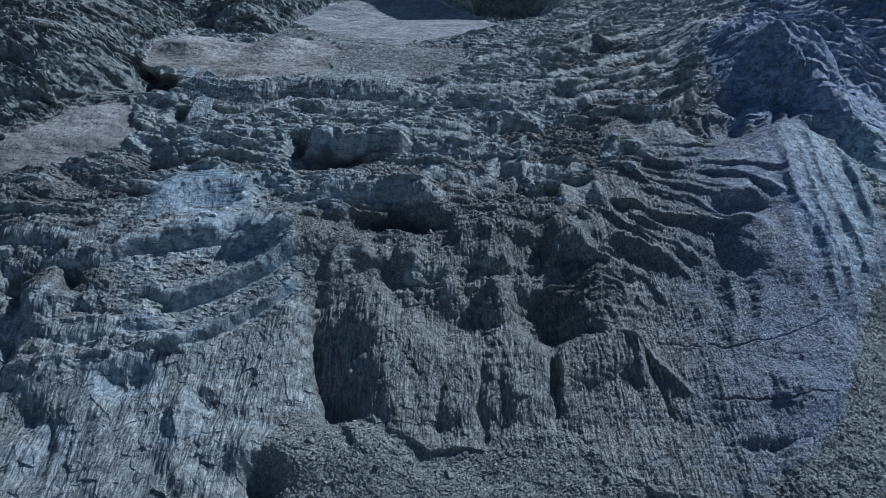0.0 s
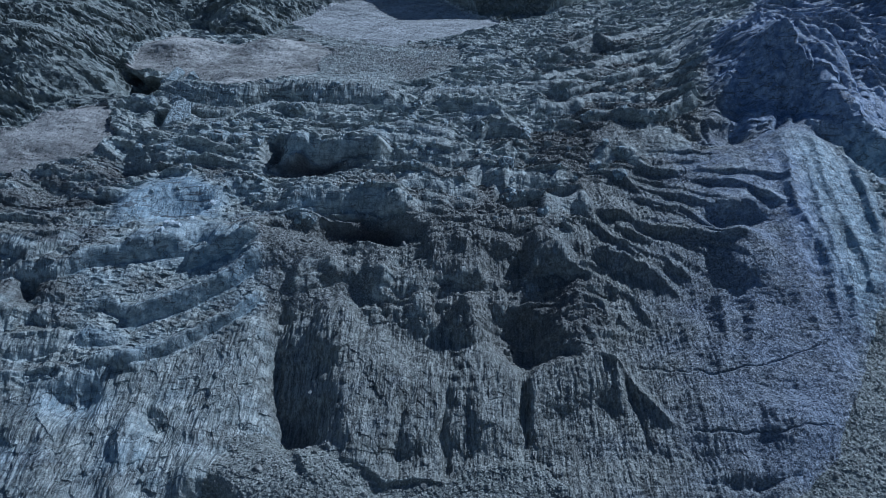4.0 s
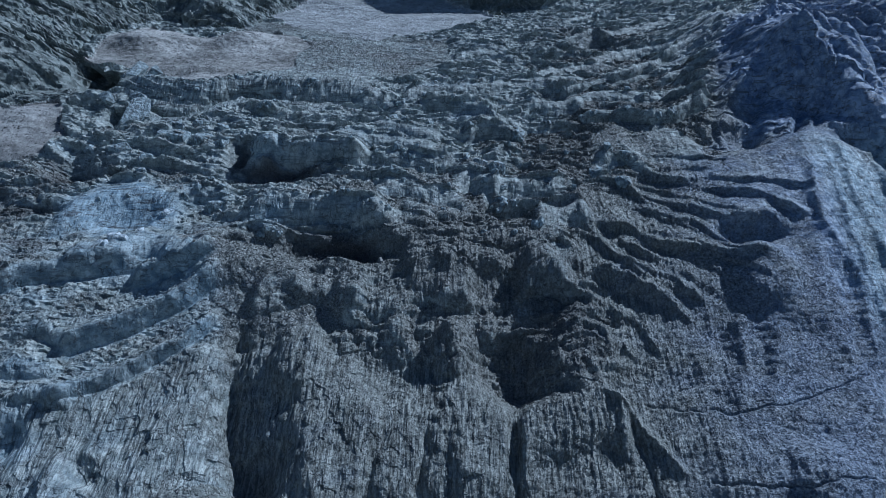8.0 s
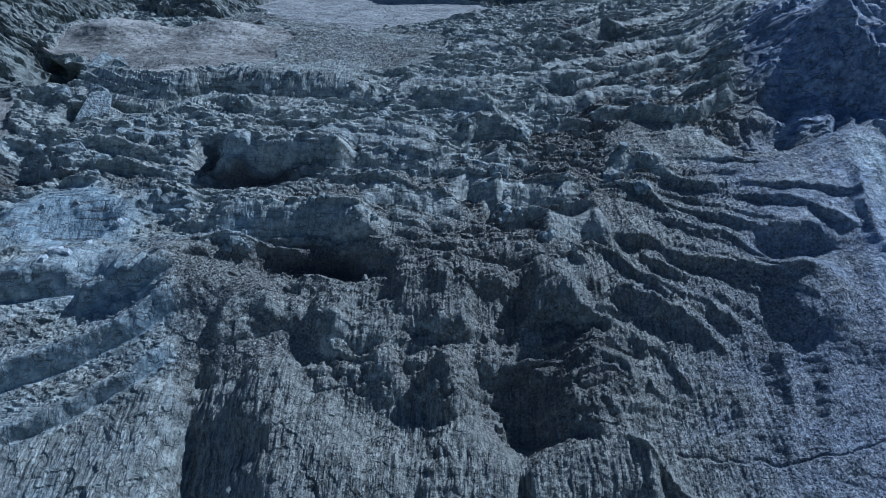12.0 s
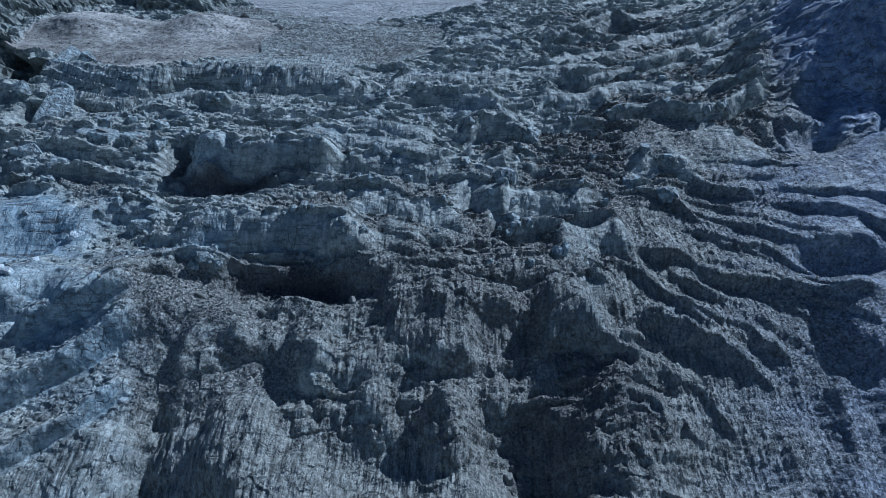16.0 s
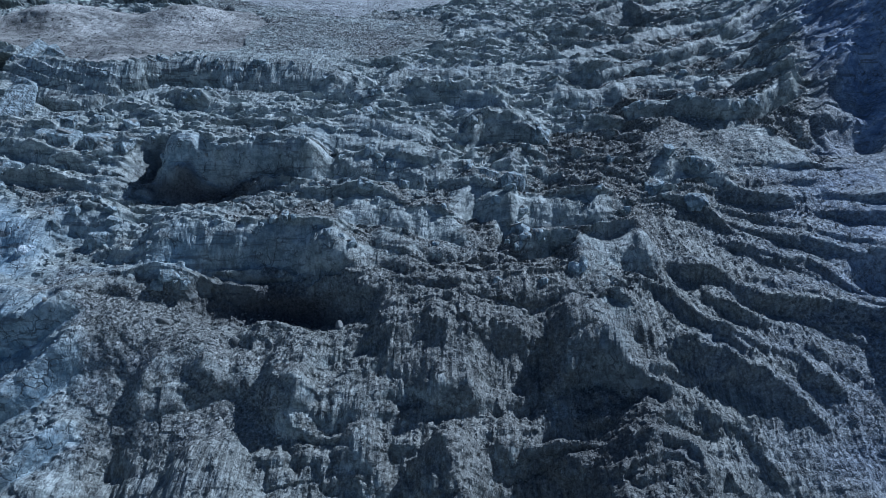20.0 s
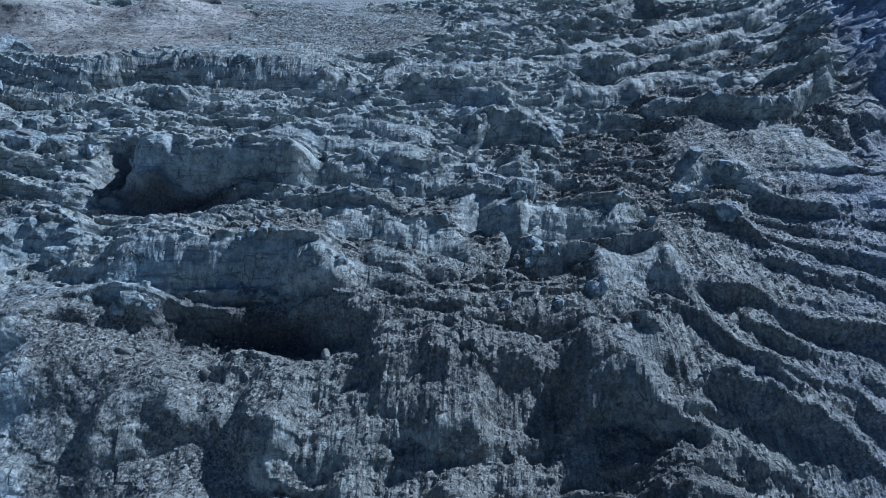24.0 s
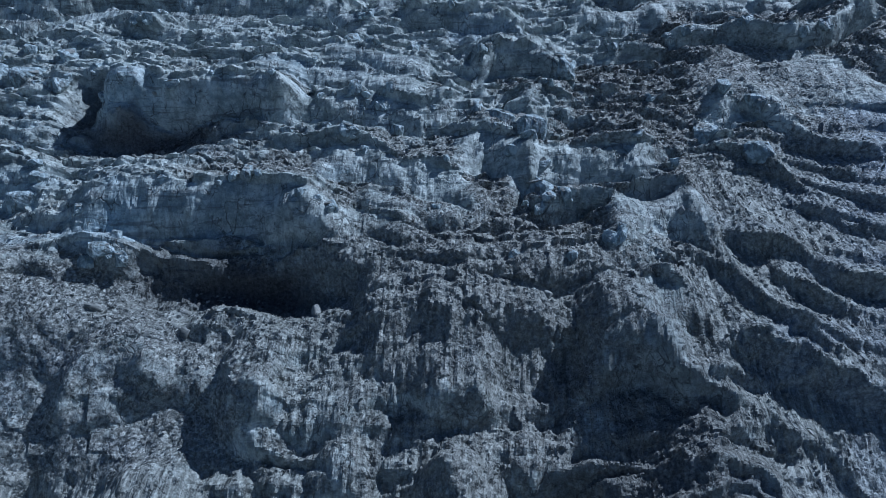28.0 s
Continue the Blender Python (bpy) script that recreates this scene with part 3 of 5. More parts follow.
ledge([(-93.6, 47.1), (-86.8, 51.5), (-79, 53.6), (-71.2, 55.9), (-63.1, 57.9)], 4, 6, 3.0, 3, 0.3, 0.8)
ledge([(-61.8, 52), (-55.7, 54.9), (-49.6, 56.4), (-43.6, 60.2)], 4.5, 4, 2.0, 2, 0.3, 0.9)
ledge([(-71.2, 33.2), (-64.1, 36.9), (-56.2, 41.4), (-48.8, 47.2), (-42.6, 52.9)], 5, 3.5, 2.5, 2, 0.3, 0.9)
ledge([(-69.4, 20.9), (-61.6, 24.4), (-54.2, 29.5), (-47.8, 34.5), (-40.5, 42)], 3.2, 3.0, 1.8, 2, 0.3, 0.9)
ledge([(-84, 35.6), (-79.6, 37.6), (-70.7, 35.5)], 2.0, 3, 1.2)
ledge([(-83.2, 27.1), (-79.4, 28.2), (-71.1, 26.9)], 2.0, 3, 1.2)
ledge([(-78.4, 20.5), (-72.4, 21.4), (-65.1, 20.4)], 1.8, 3, 1.2)
rib([(-106.4, 48.6), (-111.9, 41.9), (-119.3, 35.6)], -3, 2, 1.5)
mound([(-106.1, 34.3)], 7, 7, 3, 4, 0.3)
mound([(-101.5, 39.8)], 3, 6, -4, 3)
mound([(-130.7, 77.1)], 12, 8, 4, 3)
mound([(-112.7, 78.9)], 9, 6, -3)
ledge([(-126.9, 56.9), (-116.8, 57), (-103.7, 53), (-95.9, 57.8)], 3, 5, 2)
ledge([(-111.7, 44), (-105.2, 47.6), (-93.7, 45.8)], 2.5, 5, 1.5)
ledge([(-114.1, 25), (-105.8, 27), (-96, 24.3), (-85.4, 27)], 2.5, 5, 2)
mound([(-99, 99.2)], 6, 7, -4, 3)
rib([(-110.2, 12.7), (-112, 28.6), (-118.6, 42.4)], -3, 3, 3)
# left slope
mound([(-78.6, 10.9)], 5.5, 5, -3.5, 3, 0.5)
mound([(-81.2, 14.6)], 5, 3, 2.0, 3)
mound([(-58.5, 4.9)], 3, 3, -2.0, 3)
mound([(-61.3, 0.1)], 3.5, 5, 1.8, 3)
mound([(-40.5, -14.3)], 5, 6, -5, 4)
mound([(-99.8, 0.9)], 5, 5, -2.5)
rib([(-91.3, -14.6), (-90.4, -7.9), (-93.5, 0.7)], -1.6, 1.5, 1.5)
rib([(-55.8, -17.1), (-62.2, -7.9), (-63.5, 0.8), (-62.6, 8)], 1.5, 3, 5)
rib([(-76, -18.5), (-77.5, -8), (-82.2, 3.4)], 1.3, 4, 4)
rib([(-43.5, -11.7), (-47.1, -1.7), (-43.7, 8.8), (-41.4, 20.2), (-41.3, 34.4)], 2.0, 6, 4)
mound([(-102.5, 15.5)], 8, 7, 2.5, 3)
# recess beside the big bulge of the front, and the bulges
rib([(-26.6, 1.5), (-29.6, 9.2), (-33.0, 20.5), (-34.5, 26)], -6.0, 3.2, 7.5, 5, 1.0, 1.5)
rib([(-34.0, 24), (-34.5, 31.2), (-34, 40)], -3.0, 2.5, 3.5, 5, 1.0, 1.5)
mound([(-24.2, 7.8)], 6, 6, -2.5, 3)
mound([(-9.7, 13.2)], 10.5, 19, 4.5, 4)
mound([(-19.5, 32)], 6, 8, 4, 4)
mound([(5.1, 13.2)], 8, 12, 3.0, 3)
mound([(19.5, 16.5)], 8, 15, 3.5, 4)
mound([(14.7, 35.6)], 4.5, 6, 3.5, 4)
mound([(1.7, 35.4)], 5, 5, 2.0, 3)
mound([(2.4, 31.6)], 8, 6, -2.5)
mound([(26.9, 31.7)], 8, 9, -6, 3)
mound([(27.7, 49.7)], 9, 9, -3.5, 3)
rib([(27.5, 1.4), (28.3, 9.7), (29.2, 19.4)], -1.8, 1.3, 1.0, 4)
rib([(10, -5.5), (9.1, 5.1), (10.2, 16.1)], -1.6, 1.0, 1.5)
rib([(-0.5, -5.5), (-1.2, 5.1), (0.9, 16.1)], -1.4, 1.2, 1.5)
# crest of the cliff beside the smooth tongue
ledge([(28.4, 16.5), (31.9, 19.9), (38.5, 21.7), (45.5, 24.4), (48.6, 23.8), (51.3, 20.6)], 4.0, 3.0, 5.0, 1.5, 0.3)
rib([(60.2, 7.8), (55.3, 15.6), (51.3, 22.3), (47.4, 24.9)], 1.6, 0.9, 1.6, 2)
rib([(55.5, 3.9), (53.8, 11.7), (52.6, 19.1)], -1.1, 0.9, 0.6, 5)
mound([(42.6, 33)], 10, 7, 4, 4)
ledge([(69.6, -5), (74.4, -5.3), (79.9, -3.9), (86.2, -1.9)], 1.2, 6, 1.0, 4, 0.3)
mound([(72.5, -6.6)], 5, 1.6, -1.3, 3, 0.3)
# central icefall
ledge([(42.6, 155.6), (50.4, 160.1), (59.5, 164), (70, 166.4)], 2.5, 4, 2)
ledge([(-3.4, 140.4), (4.9, 145.5), (13.7, 144.8), (24.2, 146.2), (31.4, 149.3)], 2.8, 5, 2)
ledge([(32.3, 150.3), (42.1, 150.4), (57.8, 153.5)], 2.5, 5, 2)
ledge([(4, 131.3), (14, 129.6), (22.1, 128.7), (27.1, 123.3)], 3.5, 6, 2, 2, 0.3, 0.8)
ledge([(17.6, 110.3), (21.8, 114), (29.4, 113.5), (34.4, 107.6)], 4.5, 6, 2, 1.5, 0.3, 0.8)
ledge([(37.2, 133.7), (43.6, 132.2), (54.7, 133.7)], 3.5, 5, 3)
ledge([(-11, 119.6), (-2.9, 116.5), (3.5, 113.5), (9.7, 112.4)], 2.8, 4, 1.8)
ledge([(-22, 109.4), (-13.1, 110.7), (-0.7, 107.9), (8.4, 106.3)], 2.5, 5, 1.8)
ledge([(-14.7, 101.5), (-0.1, 100.7), (8.7, 98.4), (14.4, 100.9)], 2.5, 5, 1.8)
ledge([(13.2, 177.6), (23.2, 182.9), (33, 177.8), (36.4, 170.4)], 2.2, 5, 1.8)
ledge([(11.9, 194.6), (23.4, 189.7), (33.5, 185.7)], 2.0, 5, 1.5)
ledge([(-16.9, 139), (-11.7, 138.2), (-3.8, 127)], 2.5, 4, 3)
mound([(28.9, 102.9)], 5, 4, 2.5, 3)
ledge([(-5.8, 87.6), (0.9, 88.7), (6.6, 84.7), (13.4, 83.2), (17.4, 80.9)], 3.0, 4.5, 2.5)
ledge([(14.6, 90.6), (18.7, 92.4), (24.2, 88.6), (26.7, 85)], 3.2, 4, 3)
ledge([(21.3, 81.9), (26.8, 88.1), (35, 88.8), (44.5, 88.9)], 3.0, 5, 2.5)
ledge([(0.3, 79.3), (7, 76.4), (13.5, 75.7), (21.3, 79.1)], 2.2, 3.5, 1.5)
ledge([(-10.8, 72.9), (-4.5, 74), (1.9, 75), (8.5, 73.2)], 2.5, 4, 2)
ledge([(-8.7, 66.7), (-3.8, 67.9), (2.5, 67.6)], 2.0, 4, 2)
mound([(13.7, 65.4)], 17, 9, 3.0, 3)
ledge([(3.2, 57.4), (10.4, 56.1), (21, 56.9), (26.9, 56.1)], 2.0, 5, 3)
ledge([(10.7, 48.5), (15.2, 49.9), (19.2, 49.2)], 2.5, 5, 2)
ledge([(23.6, 67.3), (31.2, 68.8), (37.6, 71), (42.7, 71.9)], 2.2, 4, 2)
ledge([(35.4, 76.3), (41.1, 82.1), (46.3, 81.6), (50.1, 76.4)], 3.5, 4, 4, 2)
mound([(41.3, 80.1)], 6, 2.5, -2.5, 3)
ledge([(32, 62.4), (39.4, 64.1), (46.2, 61.3)], 2.5, 4, 2.5)
ledge([(31.5, 55), (36.3, 57.2), (42, 55.2)], 2.5, 4, 2.5)
ledge([(30.5, 54.9), (33.5, 57.2), (37, 57.8), (40.8, 55.8)], 3, 4, 3)
ledge([(27.4, 49), (31.4, 49.4), (34.6, 48.4)], 2.5, 4, 3)
ledge([(11.9, 48.8), (16.2, 50.1), (19.9, 49.3)], 2.2, 4, 2)
ledge([(-4.3, 47.5), (-0.4, 47.7), (3.6, 48.1)], 2.0, 4, 2)
ledge([(-0.9, 41.2), (1.6, 41.8), (4.2, 40.5)], 2.2, 4, 2)
ledge([(3.4, 49.1), (8.8, 49.9), (12.9, 48.5)], 1.6, 4, 1.2)
ledge([(20.7, 44), (23.9, 43.5), (27.3, 44.8)], 2.0, 4, 2)
# head of the wall above the mound of debris, and the mound
ledge([(52.9, 121.3), (62.4, 122.2), (67.9, 119.8), (73.2, 116.9), (81.4, 120.3), (92.4, 127.8)], 6, 9, 3, 3, 0.3, 1)
ledge([(55.3, 137.7), (64.7, 139.8), (74.9, 137.2)], 2.5, 5, 2)
ledge([(74.9, 133.6), (85.7, 138.4), (97.6, 141.4)], 1.8, 5, 1.2)
ledge([(66.7, 150), (82.7, 158.5), (95.8, 161.8)], 2.5, 6, 2)
ledge([(62.9, 168.6), (78.6, 179.8), (98.5, 182.6), (114.7, 192.9)], 3.0, 6, 2)
ledge([(88.3, 166.1), (98.7, 171.4), (112.4, 181.5), (122.3, 193.8)], 2.0, 4, 1.2)
ledge([(63.9, 198.5), (78.8, 208.3), (93.8, 216.1), (110.3, 228.1)], 2.5, 6, 2)
ledge([(53.3, 110.7), (61.5, 114.7), (68, 117.3), (73.3, 114.4), (79.7, 111.1), (85, 105.4)], 2.5, 3.5, 9)
ledge([(56.2, 101.6), (62.2, 103.6), (66.6, 97.5), (68.6, 94)], 2.2, 4, 2)
# the curved ridges of the tongue
fold([(67, 92.8), (71.6, 89.5), (76.5, 88.5), (84.3, 89.1), (93.3, 86.1), (99.2, 85.9), (104.7, 82.8)], 2.0, 4.0, 4)
fold([(71.7, 84.4), (77.1, 85.6), (84.3, 84.5), (91.8, 81.4), (95.9, 79.2), (102.2, 73)], 2.2, 4.0, 4)
fold([(60.1, 89.5), (62.7, 85.9), (65, 81.3), (70.1, 78.7), (77.2, 77.5), (82.5, 74.6), (84.8, 72.6)], 3.0, 4.5, 3)
fold([(85, 73.3), (89.4, 74.3), (93.9, 74), (96.6, 70.2)], 3.0, 5, 3)
fold([(64, 78.6), (68.1, 74.3), (70.7, 72.1)], 2.5, 4, 2)
fold([(71.3, 72), (75, 72.5), (79, 69.5), (83.5, 66.5)], 2.5, 4, 2)
fold([(47.9, 74.4), (52.7, 73), (58.4, 70.1), (62.5, 66.6), (68.1, 64.8), (74.8, 63.6), (80.1, 62.1), (85.1, 60.2), (90, 59.9)], 3.6, 5.5, 3)
fold([(55.4, 65.9), (59.1, 63.3), (62.6, 60.2), (68, 58.1), (72, 54.7)], 2.8, 4, 3)
fold([(46.1, 70.5), (50.5, 66.7), (54.2, 60.5), (59, 54.8), (63.2, 52.7), (70.6, 51.2), (73.4, 48.9)], 3.2, 4.5, 3)
fold([(49.6, 55.8), (55.8, 54.8), (58.8, 51.9), (62.9, 50), (66.2, 47.1)], 2.8, 4, 3)
mound([(89.8, 55.1)], 7, 9, 3.5, 4, 0.3)
mound([(88.5, 67.8)], 9, 3.5, -3, 3, 0.3)
fold([(39.7, 51.1), (42.3, 49.3), (44.8, 48.8), (47, 47.3), (50.8, 47.1), (52.2, 45.3), (53, 42.2)], 3.0, 4.5, 3)
fold([(44, 55.1), (47.3, 54.7), (51.4, 54.9), (54.4, 53.7), (57.1, 51.6)], 2.6, 4, 3)
fold([(57.4, 51.6), (60.8, 50.9), (63.8, 48.9)], 2.4, 4, 3)
fold([(38.3, 40), (41.5, 40.9), (44.6, 41.4), (47.4, 40.1), (49, 37.7)], 3.0, 5, 3)
fold([(37.6, 51.2), (40.4, 51.9), (42.2, 50.9)], 2, 4)
for outline, h in (([(68.4, 27.4), (72.5, 38), (76.9, 47.1)], 1.2), ([(75.8, 23.2), (79.1, 34.2), (80.3, 45)], 1.4), ([(80.8, 21), (86.5, 33.9), (87.5, 42.9)], 1.3), ([(89.8, 26.2), (92.8, 37.3)], 1.2)):
    rib(outline, h, 2.2, 2.2)
mound([(76.4, 41.5)], 5, 7, -2)
mound([(86.6, 7)], 9, 7, 2, 3)
mound([(87, 15.2)], 6, 4, -1.5)
# blue fins at the tongue's outer edge
rib([(112.5, 104.2), (108.4, 87.7), (105.5, 71), (101.9, 56.6), (99.7, 43.7), (99.5, 31.4), (101, 18.3), (99.1, 9.7)], 0.87, 3.1, 3.9)
rib([(109.7, 90.3), (106.1, 77.9), (106.1, 67.6), (107.5, 62.1)], 0.93, 1.4, 3)
rib([(104.5, 58.9), (105.5, 51.3), (104.8, 38.8)], -0.48, 1.2, 2.4)
rib([(109, 60.8), (109.4, 51.5), (107.1, 39.1), (106.8, 33.8)], 0.93, 1.4, 2.1)
rib([(118.9, 99.9), (116.6, 84.4), (116.8, 65.9), (118.7, 52.4), (118.5, 43.5)], 0.99, 1.4, 2.7)
rib([(118.2, 80.2), (116.7, 68.8), (116.1, 54.7)], -0.38, 1.4, 1.8)
rib([(125.3, 98.5), (125.6, 83.4), (125.3, 69.3), (123.7, 53.2)], 0.68, 1.1, 1.8)
rib([(114.3, 93.9), (112.4, 78.3), (111.6, 58.7), (111.8, 44.2)], 0.6, 1.1, 1.8)
rib([(101, 39.2), (101.7, 28.4), (102.4, 17.2)], 0.56, 1.1, 2.1)
rib([(103.1, 32.1), (103.6, 22.7), (105.5, 19.1)], 0.56, 0.9, 1.8)
rib([(127, 95.7), (126.3, 76.1), (125.3, 60.7)], 0.93, 1.4, 2.4)
rib([(114.7, 53.2), (112.8, 42.5), (109.3, 28.6)], 0.93, 1.1, 2.7)
rib([(137.8, 85), (132.8, 97.8), (128.4, 105.4)], -9, 6, 5)
# shaded valley between tongue and dome, dome ribs
mound([(94.7, 106.7)], 12, 7, -4, 3)
ledge([(104.3, 141.6), (109.2, 145.1), (114.8, 144.9), (121.9, 138.1), (129.9, 128), (137, 115.9)], 14, 50, 14.0, 20, 0.5, 0.7)
mound([(124.3, 145.2)], 7, 5, 3.0, 3)
mound([(120.3, 177.6)], 4, 4, 2, 3)
mound([(136.1, 138.1)], 7, 6, 2.5, 3)
rib([(137.1, 115.8), (137.8, 128.4), (134.8, 137.7), (131.2, 145.2)], -3.5, 1.5, 2.0)
rib([(143.2, 120.1), (146.6, 141.2), (143.9, 158.3)], -3, 1.5, 2)
rib([(168.9, 150), (157.5, 159), (158.6, 193.2)], 3.0, 4, 2.5)
rib([(153.2, 125.6), (152.2, 146.4), (155.9, 179)], 2.0, 2, 2)
# tints: clean blue faces
tint(BLUE, [(-73.7, 75.9)], 12, 8, 0.8)
tint(BLUE, [(-52, 51.8)], 12, 7, 0.5)
tint(BLUE, [(-40.0, 97.9)], 5, 6, 0.5)
tint(DIRT, [(-40.0, 97.9)], 5, 6, -1.2)
tint(BLUE, [(-33.2, 69.9)], 5, 4, 0.7)
tint(BLUE, [(18.8, 124)], 8, 4, 0.6)
tint(BLUE, [(-78.6, 10.9)], 9, 8, 0.5)
tint(DIRT, [(-78.6, 10.9)], 9, 8, -0.5)
tint(BLUE, [(-88, -6)], 10, 6, 0.4)
tint(DIRT, [(-66, 0)], 9, 7, -0.4)
tint(BLUE, [(-62, -2)], 6, 8, 0.35)
tint(BLUE, [(114, 66)], 13, 28, 0.4)
tint(DIRT, [(114, 66)], 11, 28, -0.9)
tint(BLUE, [(87.2, 1.2)], 12, 8, 0.15)
tint(BLUE, [(-78.4, 76.6)], 13, 8, 0.6)
tint(DIRT, [(-73.7, 75.9)], 12, 9, -0.7)
tint(DIRT, [(13.8, 63.7)], 18, 10, 0.35)
tint(DIRT, [(-22, 62.4)], 18, 7, 0.9)
tint(DIRT, [(-36.4, 92.1)], 13, 4, 0.8)
tint(BLUE, [(-22, 62.4)], 18, 7, -0.5)
# folds between cliff and tongue, debris hill at the foot
fold([(37.2, 36.3), (43.3, 38.8), (50.5, 38), (55, 33.9)], 2.2, 4, 2)
fold([(42.3, 43.8), (49.9, 45.6), (57, 43), (61.1, 36.3)], 2.2, 4, 2)
fold([(44.5, 50.8), (53.8, 52.1), (62.4, 49.3), (69.5, 43.8)], 2.0, 4, 2)
fold([(48.2, 56.6), (57.5, 57.3), (66.2, 53.9), (72.7, 49.1)], 1.8, 4, 2)
mound([(-29.1, -7.2)], 15, 8, 3.5, 3, 0.3)
rib([(-18.7, -7.1), (-21.8, -2.6), (-25, 1.6)], 1.8, 1.5, 4)
# floors of the two hollows and the cave: dark gravel with shade painted in
tint(GRAVEL_SHADE, [(-20.6, 65.2)], 13, 4.5, 0.8)
tint(GRAVEL_SHADE, [(-10, 63.5)], 9, 3.0, 0.7)
tint(GRAVEL_SHADE, [(-36.1, 94.0)], 14, 2.6, 1.0)
tint(GRAVEL_SHADE, [(-49.3, 102.3)], 3.5, 5.5, 0.9)
tint(GRAVEL_SHADE, [(44, 80)], 5, 4, 0.5)
tint(GRAVEL_SHADE, [(73.4, 194.0)], 11, 12, 0.5)
tint(GRAVEL_SHADE, [(60.5, 216.2)], 9, 9, 0.4)
tint(GRAVEL_SHADE, [(46.5, 136.3)], 5, 4, 0.5)
tint(GRAVEL_SHADE, [(63.4, 126.0)], 10, 4, 0.5)
tint(GRAVEL_SHADE, [(76.2, 128.4)], 9, 4, 0.4)
tint(GRAVEL_SHADE, [(64.5, 167.1)], 12, 8, 0.35)
tint(GRAVEL_SHADE, [(-94.4, 92.4)], 9, 5, 0.6)
tint(GRAVEL_SHADE, [(-99.2, 88.4)], 5, 4, 0.5)
mound([(-94.4, 92.4)], 9, 5, -4, 3, 0.4)
mound([(46.5, 136.3)], 5, 4, -3, 3, 0.4)
mound([(63.4, 126.0)], 10, 4, -2.5, 3, 0.4)
mound([(73.4, 194.0)], 10, 8, -4, 3, 0.4)

# crests on top of the dome and diagonal ledges beside it
for line, h in (([(109.9, 161.8), (115.2, 166), (118.7, 165.4), (123.3, 171.4)], 3.5), ([(116.4, 146.2), (120.6, 148.2), (124.6, 143.6)], 4.0), ([(123.6, 155), (126.5, 149.1), (129.9, 146.6)], 3.5), ([(123.6, 136.7), (127.4, 133.3), (126.1, 128.1)], 3.5),
                ([(130.3, 143.5), (134.5, 139.8), (137.9, 136)], 3.5), ([(129.2, 156.7), (134.4, 151.1), (142.1, 147.2)], 3.0), ([(129.8, 134.2), (136.1, 131.2)], 3.0), ([(120.4, 167.9), (127.7, 171.1)], 3.0)):
    ledge(line, h, 5, 2.5, 2.5, 0.4, 0.6)
for line, h in (([(85.5, 162.3), (97.6, 173.8), (110.9, 187.1), (123.3, 196.4)], 3.5), ([(83.1, 147), (92.9, 152.2), (104.5, 158.3)], 3.0), ([(55, 194.9), (69.8, 207), (80.5, 197.2)], 2.5), ([(46, 138.9), (57, 144.3), (72.5, 152.7), (84.8, 159.6)], 3.0),
                ([(97.7, 193.1), (109.5, 199.9), (124.3, 213.8)], 3.0), ([(63.9, 239.4), (79.8, 258), (87.4, 236.3)], 2.5), ([(102, 171.1), (113.8, 180.7), (120.6, 185.1)], 2.5)):
    ledge(line, h, 5, 1.5, 3, 0.3, 0.6)
tint(DIRT, [(92.5, 150.8)], 16, 8, 0.5)
tint(BLUE, [(129.9, 146.6)], 40, 40, 0.6)

# creases down the dome
rib([(111.3, 106.3), (117.7, 117.7), (120.9, 129.2), (121.4, 138.3)], -3.5, 1.5, 2.5)
rib([(100, 103.5), (104.3, 118.2), (111.2, 133.2)], -2.0, 3, 2)
rib([(91.1, 103.6), (96.4, 121.3), (104.6, 136.9)], 2.0, 4, 3)
rib([(118.2, 108.4), (124, 122.9), (126.7, 133.5)], -3.0, 2, 2)

for at, rx, rs, amount in (([(30.3, 121.2)], 15, 8, -0.6), ([(18.9, 127.3)], 10, 6, -0.6), ([(35.8, 123.4)], 8, 10, -0.4), ([(15.4, 100.1)], 8, 5, -0.4), ([(31.7, 95.9)], 7, 5, -0.4), ([(3.3, 112.8)], 12, 4, -0.3)):
    tint(DIRT, at, rx, rs, amount)
tint(DIRT, [(96.4, 131.3)], 9, 26, 0.55)
tint(BLUE, [(96.4, 131.3)], 9, 26, -0.6)
for at, rx, rs in (([(21.2, 117.2)], 14, 9), ([(29.9, 149.8)], 14, 10), ([(18.9, 183)], 12, 8), ([(-21.3, 127.2)], 10, 5)):
    tint(DIRT, at, rx, rs, -0.35)


# icefall: broken steps and blocks
smooth_dirt = region([(-58, 152), (-50, 203), (-84, 218), (-92, 252), (-60, 238), (-22, 206), (8.6, 199), (13.2, 177), (5.8, 163.7), (-15.5, 152.5), (-35, 155)], 3.0)
left_ice = region([(-95.7, 53.9), (-90.7, 82.1), (-67.1, 88.7), (-47.4, 80.3), (-40.5, 57.6), (-37.2, 38.1), (-46.1, 30.8), (-65.7, 20.7), (-79.7, 20.1), (-88.4, 35)], 3.0)
blue_face = region([(-90.5, 81.4), (-81.9, 88), (-68.4, 87.7), (-61.7, 75.6), (-67.8, 68.1), (-76.3, 62.5), (-84.1, 67.1)], 1.5)
rough = fall * (1 - QUIET) * (1 - 0.85 * smooth_dirt) * (1 - 0.75 * left_ice) * (1 - 0.8 * blue_face) * (1 - 0.85 * bank_wall)
rough = rough * (1 - 0.8 * FACE)
warp = 8 * grain(X / 24, S / 17, 21) + 2.2 * grain(X / 9, S / 6, 22) + 0.4 * grain(X / 2.2, S / 2, 23)
near = (1 - smooth(S, 50, 82)) * (1 - left_ice)
